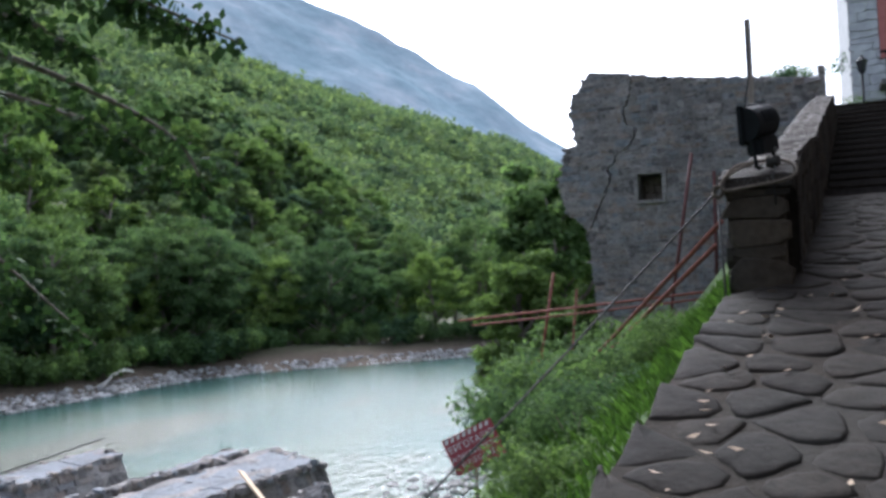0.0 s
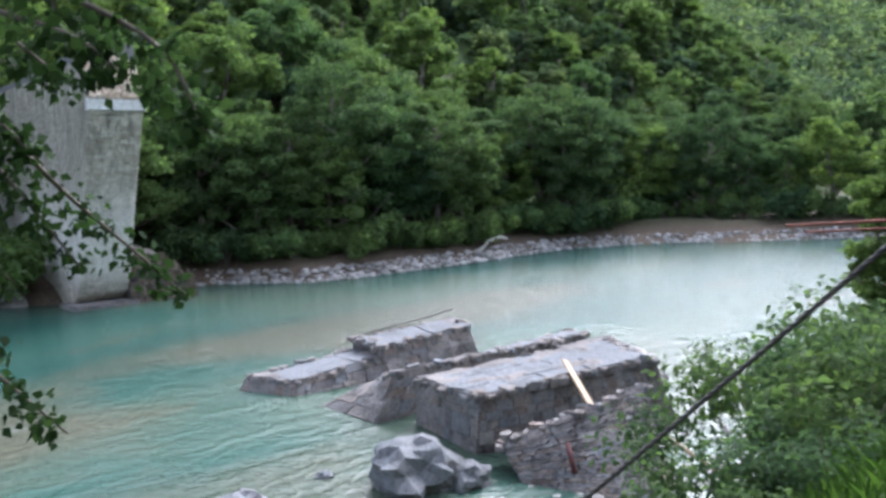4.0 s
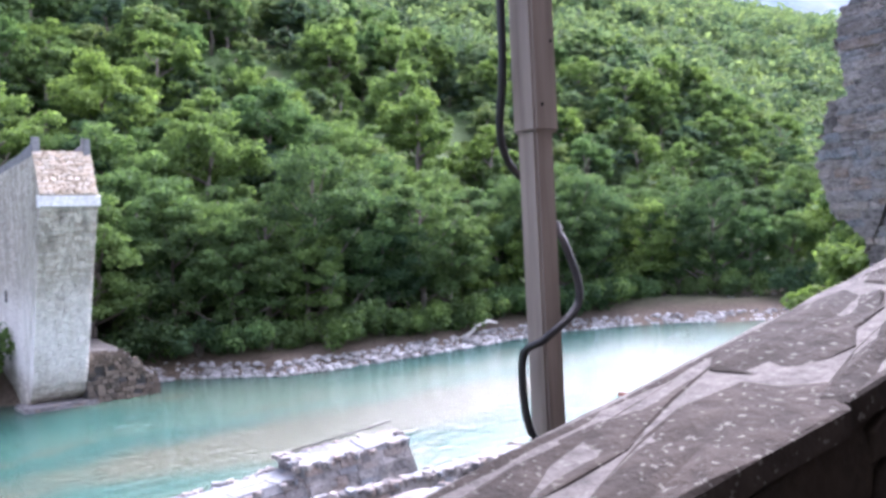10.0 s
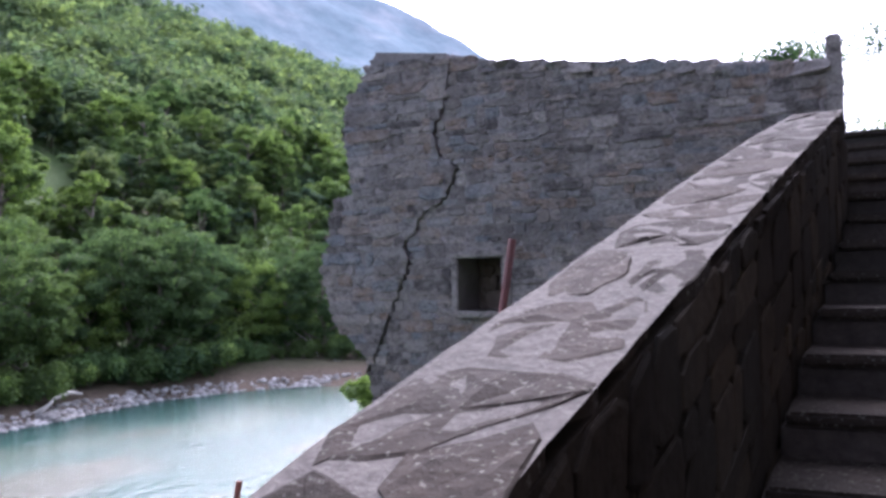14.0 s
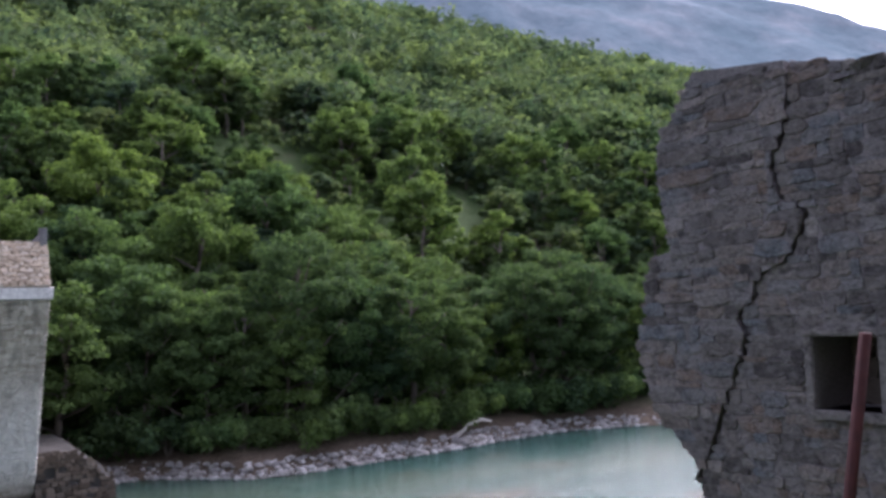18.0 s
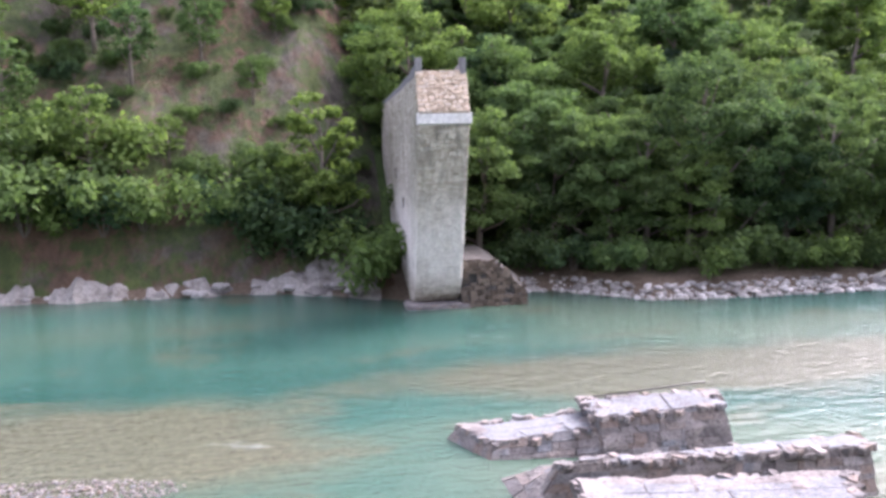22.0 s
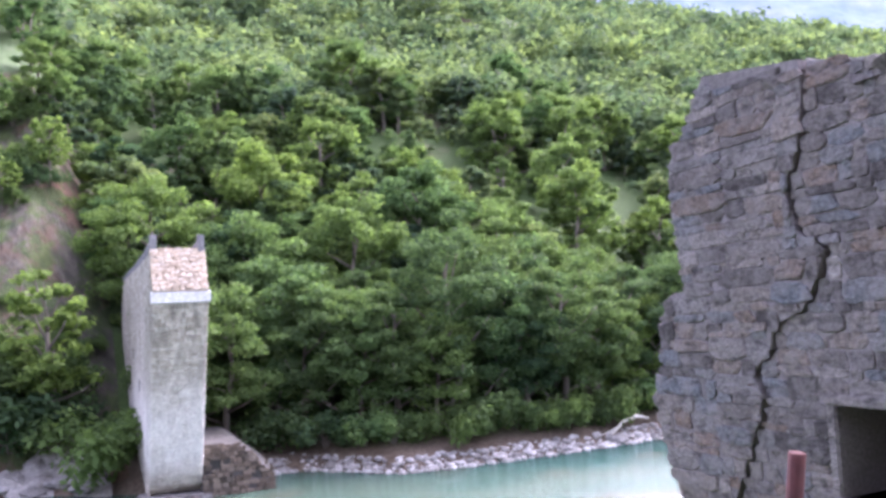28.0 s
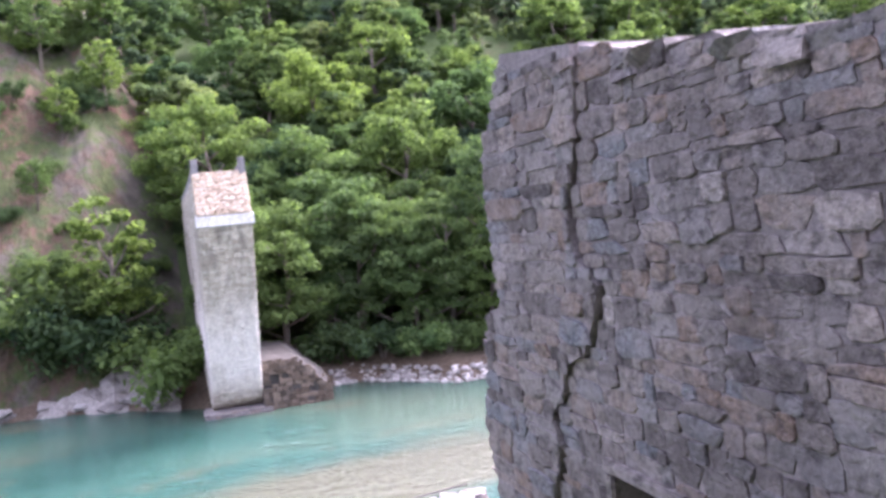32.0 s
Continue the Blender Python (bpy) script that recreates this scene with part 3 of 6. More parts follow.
# ---- trees ----
def leaf_cloud(rng, centres, radii, count, size, flat=0.75):
    """Leaf sprays as bent four-cornered blades, most of them near the outside of the given lobes."""
    k = rng.integers(0, len(centres), count)
    d = rng.normal(size=(count, 3))
    d /= np.linalg.norm(d, axis=1)[:, None]
    r = rng.random(count) ** 0.45
    p = centres[k] + d * (radii[k] * r[:, None])
    n = d * 0.7 + rng.normal(size=(count, 3)) * 0.55 + np.array([0, 0, flat])
    n /= np.linalg.norm(n, axis=1)[:, None]
    u = np.cross(n, rng.normal(size=(count, 3)))
    u /= np.linalg.norm(u, axis=1)[:, None]
    w = np.cross(n, u)
    s = size * (0.55 + 0.9 * rng.random(count))[:, None]
    droop = n * s * 0.25
    return np.stack([p - u * s, p - w * s * 0.55, p + u * s - droop, p + w * s * 0.55], axis=1)


def make_tree(seed, height, spread, leaves, size, material, lean=0.0, low=0.25, n=11):
    """A broad-leaved tree: trunk, limbs and a crown of leaf sprays in uneven lobes. Returns its parts as meshes."""
    rng = np.random.default_rng(seed)
    top = Vector((lean * height, 0.1 * height * (rng.random() - 0.5), height * 0.72))
    pts = [Vector((0, 0, -0.4)), Vector((top.x * 0.2 + 0.2 * rng.normal(), 0.2 * rng.normal(), height * 0.2)), Vector((top.x * 0.55, 0.3 * rng.normal(), height * 0.45)), top]
    r0 = height * 0.02
    bm = tube(pts, [r0 * 1.3, r0, r0 * 0.7, r0 * 0.25], 7)
    trunk = bm_mesh("trunk", bm, BARK, True)
    limbs, centres, radii = [], [], []
    for i in range(n):
        f = low + (1 - low) * (i + 0.5) / n
        a = i * 2.4 + rng.random() * 0.8
        base = Vector(np.array([np.interp(max(f, 0.05) * 0.72, [0, 0.2, 0.45, 0.72], [p[c] for p in pts]) for c in range(3)]))
        reach = spread * (0.55 + 0.5 * rng.random()) * math.sin(math.pi * min(1, 0.3 + 0.62 * f)) * 0.95
        tip = Vector((base.x + reach * math.cos(a), base.y + reach * math.sin(a), height * (0.16 + 0.78 * f) + 0.4 * rng.normal()))
        limbs.append(bm_mesh("limb", tube([base, base.lerp(tip, 0.55) + Vector((0, 0, -0.03 * height)), tip], [r0 * 0.5, r0 * 0.3, r0 * 0.1], 5), BARK, True))
        centres.append(np.array(base.lerp(tip, 0.8)))
        radii.append([spread * 0.2, spread * 0.2, spread * 0.11])
    heart = np.array([top.x * 0.75, top.y * 0.6, height * (0.56 + 0.1 * low)])
    reach = np.array([spread * 0.82, spread * 0.82, height * (0.4 - 0.12 * low)])
    for i in range(5 * n):
        d = rng.normal(size=3)
        d /= np.linalg.norm(d)
        d[2] = max(d[2], -0.8)
        centres.append(heart + d * reach * (0.55 + 0.45 * rng.random() ** 0.5) * (0.8 + 0.3 * rng.random()))
        q = spread * (0.13 + 0.15 * rng.random())
        radii.append([q, q, q * 0.55])
    v = leaf_cloud(rng, np.array(centres), np.array(radii), leaves, size)
    return trunk, limbs, quads_mesh("crown", v, material)


def tree_thing(name, label, parts, group):
    root = new(name)
    trunk, limbs, crown = parts
    t = part("trunk", trunk, root, "brown bark")
    for me in limbs:
        part("limb", me, t)
    part("crown", crown, root, "green leaves")
    return tagged(root, label, "tree", group)


BANK_TREES = [tree_thing("broadleaf_tree", "tall dense green broad-leaved tree on the far river bank", make_tree(s, h, w, 15000, 0.17, mt, ln, -0.12, 13), "trees along the far bank")
              for s, h, w, mt, ln in ((1, 15, 6.2, LEAF, 0.05), (2, 13, 5.6, LEAF_LIGHT, -0.04), (3, 17, 6.4, LEAF, 0.0), (4, 12, 5.2, LEAF_LIGHT, 0.1))]
HILL_TREES = [tree_thing("hillside_tree", "green broad-leaved tree among the woods of the slope", make_tree(s, h, w, 6500, 0.24, mt, 0.0, -0.05, 7), "trees on the wooded slope")
              for s, h, w, mt in ((11, 13, 5.5, LEAF), (12, 15, 6.0, LEAF_LIGHT), (13, 11, 5.0, LEAF_WOODS))]
rng = np.random.default_rng(5)


def place_tree(kind, x, y, scale=1.0, first=[set()]):
    m = Matrix.Translation((x, y, ground_z(x, y))) @ Matrix.Rotation(rng.random() * 6.28, 4, "Z") @ Matrix.Scale(scale, 4)
    if kind not in first[0]:
        first[0].add(kind)
        kind.matrix_basis = m
        return kind
    t = copy_thing(kind, m)
    t.scale = (scale,) * 3
    return t


for i in range(36):
    y = -9 - i * 3.0 - rng.random() * 1.5
    x = max(far_x(y), 50 - max(0, -62 - y) * 1.1) + 4.6 + rng.random() * 3.0
    place_tree(BANK_TREES[int(rng.integers(4))], x, y, 0.7 + 0.35 * rng.random())
for i in range(34):
    y = -5 - i * 3.6 - rng.random() * 2
    place_tree(BANK_TREES[int(rng.integers(4))], max(far_x(y), 48 - max(0, -70 - y) * 0.8) + 13 + rng.random() * 5, y, 0.75 + 0.35 * rng.random())
for x, y, sc in ((60.5, -6.5, 1.0), (62.5, -10.5, 1.15), (61.0, -14.0, 0.95), (66, -5.0, 1.05), (60.5, -19.5, 0.9), (70, -11, 1.2), (72, -20, 1.25), (76, -3, 1.2), (78, -30, 1.3), (84, -16, 1.3), (74, -40, 1.2)):
    place_tree(BANK_TREES[1 if rng.random() < 0.6 else 3], x, y, sc)
for i in range(60):
    y = 66 * rng.random()
    x = 92 + 50 * rng.random()
    place_tree(HILL_TREES[int(rng.integers(3))], x, y, 0.5 + 0.4 * rng.random())
for i in range(270):
    y = 1 - rng.random() * 165
    x = 74 + rng.random() ** 1.1 * 56
    place_tree(HILL_TREES[int(rng.integers(3))], x, y, 0.6 + 0.5 * rng.random())


def far_woods():
    """The woods high on the slope: many small crowns of leaf sprays in one mesh."""
    g = np.random.default_rng(9)
    out = []
    for i in range(8000):
        y = 150 - g.random() ** 0.85 * 950
        x = max(66, far_x(y) + 30) + 45 * (y > -140) + g.random() ** 1.2 * 250
        if 2 < y < 70 and x < 102:
            continue
        d = math.hypot(x, y)
        if y > -60 and x < 116:
            continue
        r = 2.8 + 3.0 * g.random() + d * 0.003
        z = ground_z(x, y)
        k = 6
        c = np.array([[x, y, z + r * 0.9]]) + g.normal(size=(k, 3)) * r * np.array([0.42, 0.42, 0.35])
        q = np.full((k, 3), r * 0.6)
        n = int(np.clip(26000 / d, 45, 150))
        out.append(leaf_cloud(g, c, q * [1, 1, 0.6], n, 0.32 + d * 0.0024))
    v = np.concatenate(out)
    return tagged(new("far_woods", quads_mesh("far_woods", v, LEAF_WOODS)), "dense green woods covering the far slope", "woods", kind="stuff")


far_woods()


# ---- undergrowth of the far bank and trees of the scar ----
def make_bush(seed, w, h, leaves, size, material):
    g = np.random.default_rng(seed)
    k = 16
    c = np.c_[g.normal(size=k) * w * 0.38, g.normal(size=k) * w * 0.38, h * (0.25 + 0.55 * g.random(k))]
    q = np.full((k, 3), w * 0.3) * (0.6 + 0.6 * g.random((k, 1)))
    stems = bmesh.new()
    for i in range(6):
        a = i * 1.05
        tube([(0.1 * math.cos(a), 0.1 * math.sin(a), -0.3), (w * 0.12 * math.cos(a), w * 0.12 * math.sin(a), h * 0.3), (w * 0.3 * math.cos(a + 0.3), w * 0.3 * math.sin(a + 0.3), h * 0.7)], [0.05 * h / 3, 0.035 * h / 3, 0.01], 5, stems)
    return bm_mesh("stem", stems, BARK), quads_mesh("leaves", leaf_cloud(g, c, q, leaves, size), material)


def bush_thing(name, label, meshes, group):
    root = new(name)
    tagged(part("stem", meshes[0], root), kind="stuff")
    part("foliage", meshes[1], root)
    return tagged(root, label, "bush", group)


BUSHES = [bush_thing("bank_bush", "dense green bush on the far river bank", make_bush(60 + i, 4.2, 3.4, 2600, 0.2, (LEAF, LEAF_LIGHT, LEAF)[i]), "bushes of the far bank") for i in range(3)]
for i in range(44):
    y = -9.5 - i * 1.9 - rng.random() * 1.5
    place_tree(BUSHES[int(rng.integers(3))], max(far_x(y), 48 - max(0, -62 - y) * 1.2) + 2.9 + rng.random() * 1.6, y, 0.5 + 0.5 * rng.random())
for y, dx, s in ((6.0, 5.0, 1.3), (8.5, 3.5, 1.35), (10.8, 4.5, 1.4), (13.2, 4.0, 1.2), (20.5, 4.5, 1.3), (23.5, 4.0, 1.4), (26.5, 5.0, 1.5), (29.5, 4.0, 1.4), (33, 4.5, 1.5), (37, 4.0, 1.5), (41, 5.0, 1.6), (46, 5.0, 1.7), (24.5, 7.5, 1.5), (31, 8, 1.7), (38, 9, 1.8), (16, 8, 0.8), (9.5, 8.0, 1.2), (5.0, 9.0, 1.0), (2.0, 8.0, 0.8), (52, 5, 1.7)):
    place_tree(BUSHES[int(rng.integers(3))], far_x(y) + dx, y, s)
place_tree(BUSHES[1], 57.3, 2.8, 1.35)
for x, y, s in ((53.0, -67.0, 1.2), (55.0, -71.0, 1.4), (52.5, -74.5, 1.2), (56.0, -78.0, 1.5), (58.0, -84.0, 1.6), (53.0, -80.0, 1.3), (60.0, -91.0, 1.7), (56.0, -63.5, 1.3)):
    place_tree(BUSHES[int(rng.integers(3))], x, y, s)
SCAR_TREES = [tree_thing("slender_tree", "slender light-green tree on the bare slope", make_tree(70 + i, 9.5, 2.6 + i * 0.8, 2600, 0.2, LEAF_LIGHT, 0.0, 0.2), "trees of the bare slope") for i in range(2)]
for x, y, s, k in ((63.2, 5.8, 1.5, 0), (67, 25, 0.95, 1), (70, 19, 0.55, 1), (76, 23, 0.9, 1), (79, 17, 0.8, 1), (80, 27, 1.1, 1), (72, 33, 1.0, 1), (78, 37, 1.1, 1), (84, 30, 1.0, 1), (88, 20, 0.9, 1), (90, 12, 0.9, 1), (86, 6, 0.8, 1), (92, 35, 1.1, 1), (84, 43, 1.1, 1), (95, 26, 1.2, 1), (72, 45, 1.2, 1), (98, 15, 1.2, 1), (94, 5, 1.0, 1), (102, 35, 1.2, 1), (75, 12, 0.5, 1), (82, 10, 0.6, 1), (69, 36, 0.7, 1)):
    place_tree(SCAR_TREES[k], x, y, s)
for i in range(150):
    y = 2 + 60 * rng.random()
    x = 70 + 34 * rng.random()
    place_tree(BUSHES[int(rng.integers(3))], x, y, 0.25 + 0.5 * rng.random() * (x - 60) / 30)


# ---- near bridge stub ----
STUB_LEFT = [(-0.66, 12.9), (-0.44, 12.56), (-0.2, 12.28), (-0.19, 11.85), (-0.25, 11.54), (-0.29, 11.22), (-0.08, 11.17), (0.03, 10.97), (0.05, 10.6), (0.18, 10.32), (0.06, 9.87), (-0.05, 9.6), (-0.22, 9.48), (-0.48, 9.2), (-0.52, 8.75), (-0.6, 7.6), (-0.7, 6.6), (-0.75, 5.0), (-0.75, 3.0), (-0.7, -0.6)]
STUB_TOP = [(-9.5, 12.0), (-5.6, 12.16), (-4.85, 12.25), (-3.75, 12.42), (-2.64, 12.56), (-1.61, 12.74)]
CRACK = [(-1.64, 12.76), (-1.64, 12.49), (-1.57, 12.17), (-1.47, 11.98), (-1.43, 11.87), (-1.5, 11.58), (-1.72, 11.44), (-1.655, 11.26), (-1.5, 11.03), (-1.23, 10.925), (-1.19, 10.757), (-1.0, 10.58), (-1.08, 10.4), (-0.96, 10.1), (-0.76, 9.66), (-0.61, 9.28), (-0.46, 9.05)]
DEPTH = -3.3


# ---- laid stones ----
def uneven_cells(seeds, bounds, reach):
    """Cells of ground nearer to each seed than to any other, as polygons clipped to the bounds (x0, y0, x1, y1)."""
    x0, y0, x1, y1 = bounds
    pts = np.array(seeds)
    out = []
    for p in pts:
        poly = [(max(x0, p[0] - reach), max(y0, p[1] - reach)), (min(x1, p[0] + reach), max(y0, p[1] - reach)), (min(x1, p[0] + reach), min(y1, p[1] + reach)), (max(x0, p[0] - reach), min(y1, p[1] + reach))]
        for q in pts[np.abs(pts - p).max(axis=1) < reach]:
            d = q - p
            if not d.any():
                continue
            lim, keep = float(d @ (p + q) / 2), []
            for a, b in zip(poly, poly[1:] + poly[:1]):
                fa, fb = a[0] * d[0] + a[1] * d[1] - lim, b[0] * d[0] + b[1] * d[1] - lim
                if fa <= 0:
                    keep.append(a)
                if fa * fb < 0:
                    k = fa / (fa - fb)
                    keep.append((a[0] + (b[0] - a[0]) * k, a[1] + (b[1] - a[1]) * k))
            poly = keep
            if len(poly) < 3:
                break
        if len(poly) >= 3:
            out.append(np.array(poly))
    return out


def worn_outline(poly, gap, g, jit):
    """A cell's outline drawn in by gap, with its corners worn round and its edges uneven."""
    c = poly.mean(axis=0)
    d = poly - c
    r = np.linalg.norm(d, axis=1, keepdims=True)
    p = c + d * np.maximum(0.3, 1 - gap * 1.3 / np.maximum(r, 0.01))
    q = np.roll(p, -1, axis=0)
    p = np.stack([p * 0.76 + q * 0.24, p * 0.5 + q * 0.5, p * 0.24 + q * 0.76], axis=1).reshape(-1, 2)
    far = np.linalg.norm(p - np.roll(p, 1, axis=0), axis=1) > 0.012
    p = p[far]
    return p + g.normal(size=p.shape) * jit


def stone_protos(count, seed, clip=0.22, inset=0.06, jit=0.11):
    """Rough stones in a unit cell: x and y across the face, z out of it. Each has an outline of eight corners and a worn front."""
    g = np.random.default_rng(seed)
    out = []
    for _ in range(count):
        c = clip * (0.5 + g.random(8))
        o = np.array([(c[0], 0), (1 - c[1], 0), (1, c[2]), (1, 1 - c[3]), (1 - c[4], 1), (c[5], 1), (0, 1 - c[6]), (0, c[7])])
        o = 0.5 + (o - 0.5) * 0.98 + g.normal(size=(8, 2)) * jit * 0.5
        f = 0.5 + (o - 0.5) * (1 - inset * (1.2 + g.random())) + g.normal(size=(8, 2)) * 0.012
        tilt = g.normal(size=2) * 0.14
        zf = 0.92 + ((f - 0.5) @ tilt) + g.normal(size=8) * 0.05
        out.append(np.concatenate([np.c_[o, np.zeros(8)], np.c_[o, 0.6 + ((o - 0.5) @ tilt) + g.normal(size=8) * 0.06], np.c_[f, zf]]))
    return out


STONE_FACES = [tuple(range(16, 24))] + [(a + k, a + (k + 1) % 8, b + (k + 1) % 8, b + k) for a, b in ((0, 8), (8, 16)) for k in range(8)]
PROTOS = stone_protos(30, 21, 0.2, 0.05, 0.13)
FLAT_PROTOS = stone_protos(12, 22, 0.05, 0.015, 0.03)


def joined_stones(name, arrays, material):
    v = np.concatenate(arrays)
    faces = [tuple(i * 24 + k for k in q) for i in range(len(arrays)) for q in STONE_FACES]
    return mesh_of(name, v, faces, material)


def course_cells(g, height, widths, ch, cw):
    """Cells (u0, u1, v0, v1) of rough courses; widths(v) gives the free stretches at a height."""
    v, out = 0.0, []
    while v < height - 0.3 * ch:
        h = min(ch * (0.55 + 1.0 * g.random() ** 1.5), height - v)
        for u0, u1 in widths(v + h / 2):
            u = u0
            while u < u1 - 0.02:
                w = cw * (0.35 + 1.4 * g.random() ** 1.4)
                if u1 - (u + w) < cw * 0.4:
                    w = u1 - u
                out.append((u, u + w, v, v + h))
                u += w
        v += h
    return out


def quad_stones(g, p00, p10, p11, p01, ch, cw, depth, keep=None, protos=PROTOS):
    """Stones laid over a four-cornered face, standing out along its normal."""
    p00, p10, p11, p01 = (np.array(p, float) for p in (p00, p10, p11, p01))
    wide = (np.linalg.norm(p10 - p00) + np.linalg.norm(p11 - p01)) / 2
    high = (np.linalg.norm(p01 - p00) + np.linalg.norm(p11 - p10)) / 2
    n = np.cross(p10 - p00, p01 - p00)
    n /= np.linalg.norm(n)
    out = []
    for u0, u1, v0, v1 in course_cells(g, high, lambda v: [(0, wide)], ch, cw):
        s = protos[int(g.integers(len(protos)))]
        u = (u0 + s[:, :1] * (u1 - u0)) / wide
        v = (v0 + s[:, 1:2] * (v1 - v0)) / high
        if keep and not keep(float(u.mean()), float(v.mean())):
            continue
        p = (p00 * (1 - u) + p10 * u) * (1 - v) + (p01 * (1 - u) + p11 * u) * v
        out.append(p + n * (s[:, 2:3] * depth * (0.75 + 0.5 * g.random())))
    return out


# ---- near bridge stub ----
WIN = (-2.235, -1.7, 9.8, 10.4)


def crack_x(z):
    zs, xs = [p[1] for p in CRACK][::-1], [p[0] for p in CRACK][::-1]
    return float(np.interp(z, zs, xs)) + 0.05 * noise.noise((z * 7.0, 2.0, 0.0)) if z > zs[0] else None


def end_x(z):
    return float(np.interp(z, [p[1] for p in STUB_LEFT][::-1], [p[0] for p in STUB_LEFT][::-1]))


def top_z(x):
    return float(np.interp(x, [p[0] for p in STUB_TOP] + [-0.66], [p[1] for p in STUB_TOP] + [12.9]))


def build_stub():
    b, gap = 0.022, 0.022
    root = new("bridge_stub")
    # body behind the facing, in two pieces parted by the crack, with the niche left open
    left = [(x + gap, z) for x, z in CRACK]
    river = [(x - b, z) for x, z in STUB_LEFT]
    k = len([1 for x, z in river if z > CRACK[-1][1]])
    part("crumbled_end", bm_mesh("crumbled_end", extrude_poly(left + river[:k][::-1], DEPTH, -b + 0.035), MORTAR), root)
    x0, x1, z0, z1 = WIN
    right = [(x - gap, z) for x, z in CRACK]
    low_river = river[k:]
    part("core", bm_mesh("core", extrude_poly([(-5.68, 12.1), (-5.6, 12.12), (x0, 12.6), (x0, z1), (x0, z0), (x0, -0.6), (-5.68, -0.6)], DEPTH, -b), MORTAR), root)
    part("core", bm_mesh("core", extrude_poly([(x0, 12.6), (-1.67, 12.74)] + [p for p in right if p[1] > z1] + [(-1.2, z1 + 0.02), (x0, z1 + 0.02)], DEPTH, -b), MORTAR), root)
    part("core", bm_mesh("core", extrude_poly([(x1, z1 + 0.02)] + [(-1.16, z1 + 0.02)] + [p for p in right if p[1] < z1] + low_river + [(x1, -0.6)], DEPTH, -b), MORTAR), root)
    part("core", bm_mesh("core", extrude_poly([(x0, z0), (x1, z0), (x1, -0.6), (x0, -0.6)], DEPTH, -b), MORTAR), root)
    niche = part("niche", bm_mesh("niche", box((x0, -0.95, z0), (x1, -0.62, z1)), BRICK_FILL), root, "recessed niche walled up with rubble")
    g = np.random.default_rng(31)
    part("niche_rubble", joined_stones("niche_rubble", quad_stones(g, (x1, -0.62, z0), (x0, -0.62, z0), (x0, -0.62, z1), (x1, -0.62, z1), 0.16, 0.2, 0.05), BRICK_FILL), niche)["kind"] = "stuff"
    part("lintel", bm_mesh("lintel", box((x0 - 0.13, -0.4, z1), (x1 + 0.1, 0.03, z1 + 0.07), 0.012), WALL_STONE), root, "flat stone lintel")
    part("sill", bm_mesh("sill", box((x0 - 0.1, -0.4, z0 - 0.08), (x1 + 0.06, 0.05, z0), 0.012), WALL_STONE), root, "flat stone sill")
    for xa, xb in ((x0 - 0.1, x0), (x1, x1 + 0.08)):
        part("jamb", bm_mesh("jamb", box((xa, -0.4, z0), (xb, 0.025, z1), 0.012), WALL_STONE), root, "pale dressed jamb stone")

    def spans(z):
        e, c = end_x(z), crack_x(z)
        half = 0.004 + 0.014 * math.exp(-(((z - 11.2) / 0.6) ** 2)) + 0.008 * noise.noise((z * 9.0, 5.0, 1.0))
        cut = [] if c is None else [(c - half, c + half)]
        if z0 - 0.08 < z < z1 + 0.07:
            cut.append((x0 - 0.11, x1 + 0.09))
        out, x = [], -5.66
        for a, d in sorted(cut):
            if a - x > 0.05:
                out.append((x, a))
            x = d
        if e - x > 0.05:
            out.append((x, e))
        return out

    base = 5.0
    near, rest = [], []
    joints = [-5.66, -4.9, -4.2, -3.45, -2.75, -2.1, -1.35, -0.75, 0.6]

    def joint(k, z):
        return joints[k] + (0.3 * noise.noise((z * 1.3, k * 3.1, 0.5)) if 0 < k < len(joints) - 1 else 0.0)

    def patch_spans(k, z):
        lo, hi = joint(k, z), joint(k + 1, z)
        return [(max(a, lo), min(d, hi)) for a, d in spans(z) if min(d, hi) - max(a, lo) > 0.04]

    cells = []
    for k in range(len(joints) - 1):
        cells += course_cells(g, 8.1, lambda v: patch_spans(k, base + v), 0.085 + 0.06 * g.random(), 0.19 + 0.15 * g.random())
    for u0, u1, v0, v1 in cells:
        za, zb, xm = base + v0, base + v1, (u0 + u1) / 2
        if zb > top_z(xm):
            continue
        s = int(g.integers(len(PROTOS)))
        d = b * (0.4 + 0.8 * g.random() ** 2)
        cx = crack_x((za + zb) / 2)
        fwd = 0.035 if cx is not None and xm > cx else 0.0
        m = Matrix(((u1 - u0, 0, 0, u0), (0, 0, d, -b + fwd), (0, zb - za, 0, za), (0, 0, 0, 1)))
        (near if -4.6 < xm and za > 9.9 else rest).append((s, m))
    g.shuffle(near)
    rest += near[300:]
    meshes = [mesh_of("stone", p, STONE_FACES, WALL_STONE_PIECE) for p in PROTOS]
    for s, m in near[:300]:
        part("stone", meshes[s], root, m=m)
    arrays = []
    for s, m in rest:
        w = np.array(m)
        arrays.append(PROTOS[s] @ w[:3, :3].T + w[:3, 3])
    tagged(part("stone_facing", joined_stones("stone_facing", arrays, WALL_STONE), root), "rough grey facing stones in thin courses", kind="stuff")
    # cap stones along the top and loose ends at the break
    x = -5.6
    while x < -0.95:
        w = 0.16 + 0.3 * g.random()
        h = 0.01 + 0.025 * g.random()
        z = top_z(x + w / 2)
        s = PROTOS[int(g.integers(len(PROTOS)))]
        m = Matrix(((w * 1.25, 0, 0, x), (0, 0, 0.36 + 0.04 * g.random(), -0.37), (0, h + 0.14, 0, z - 0.17), (0, 0, 0, 1)))
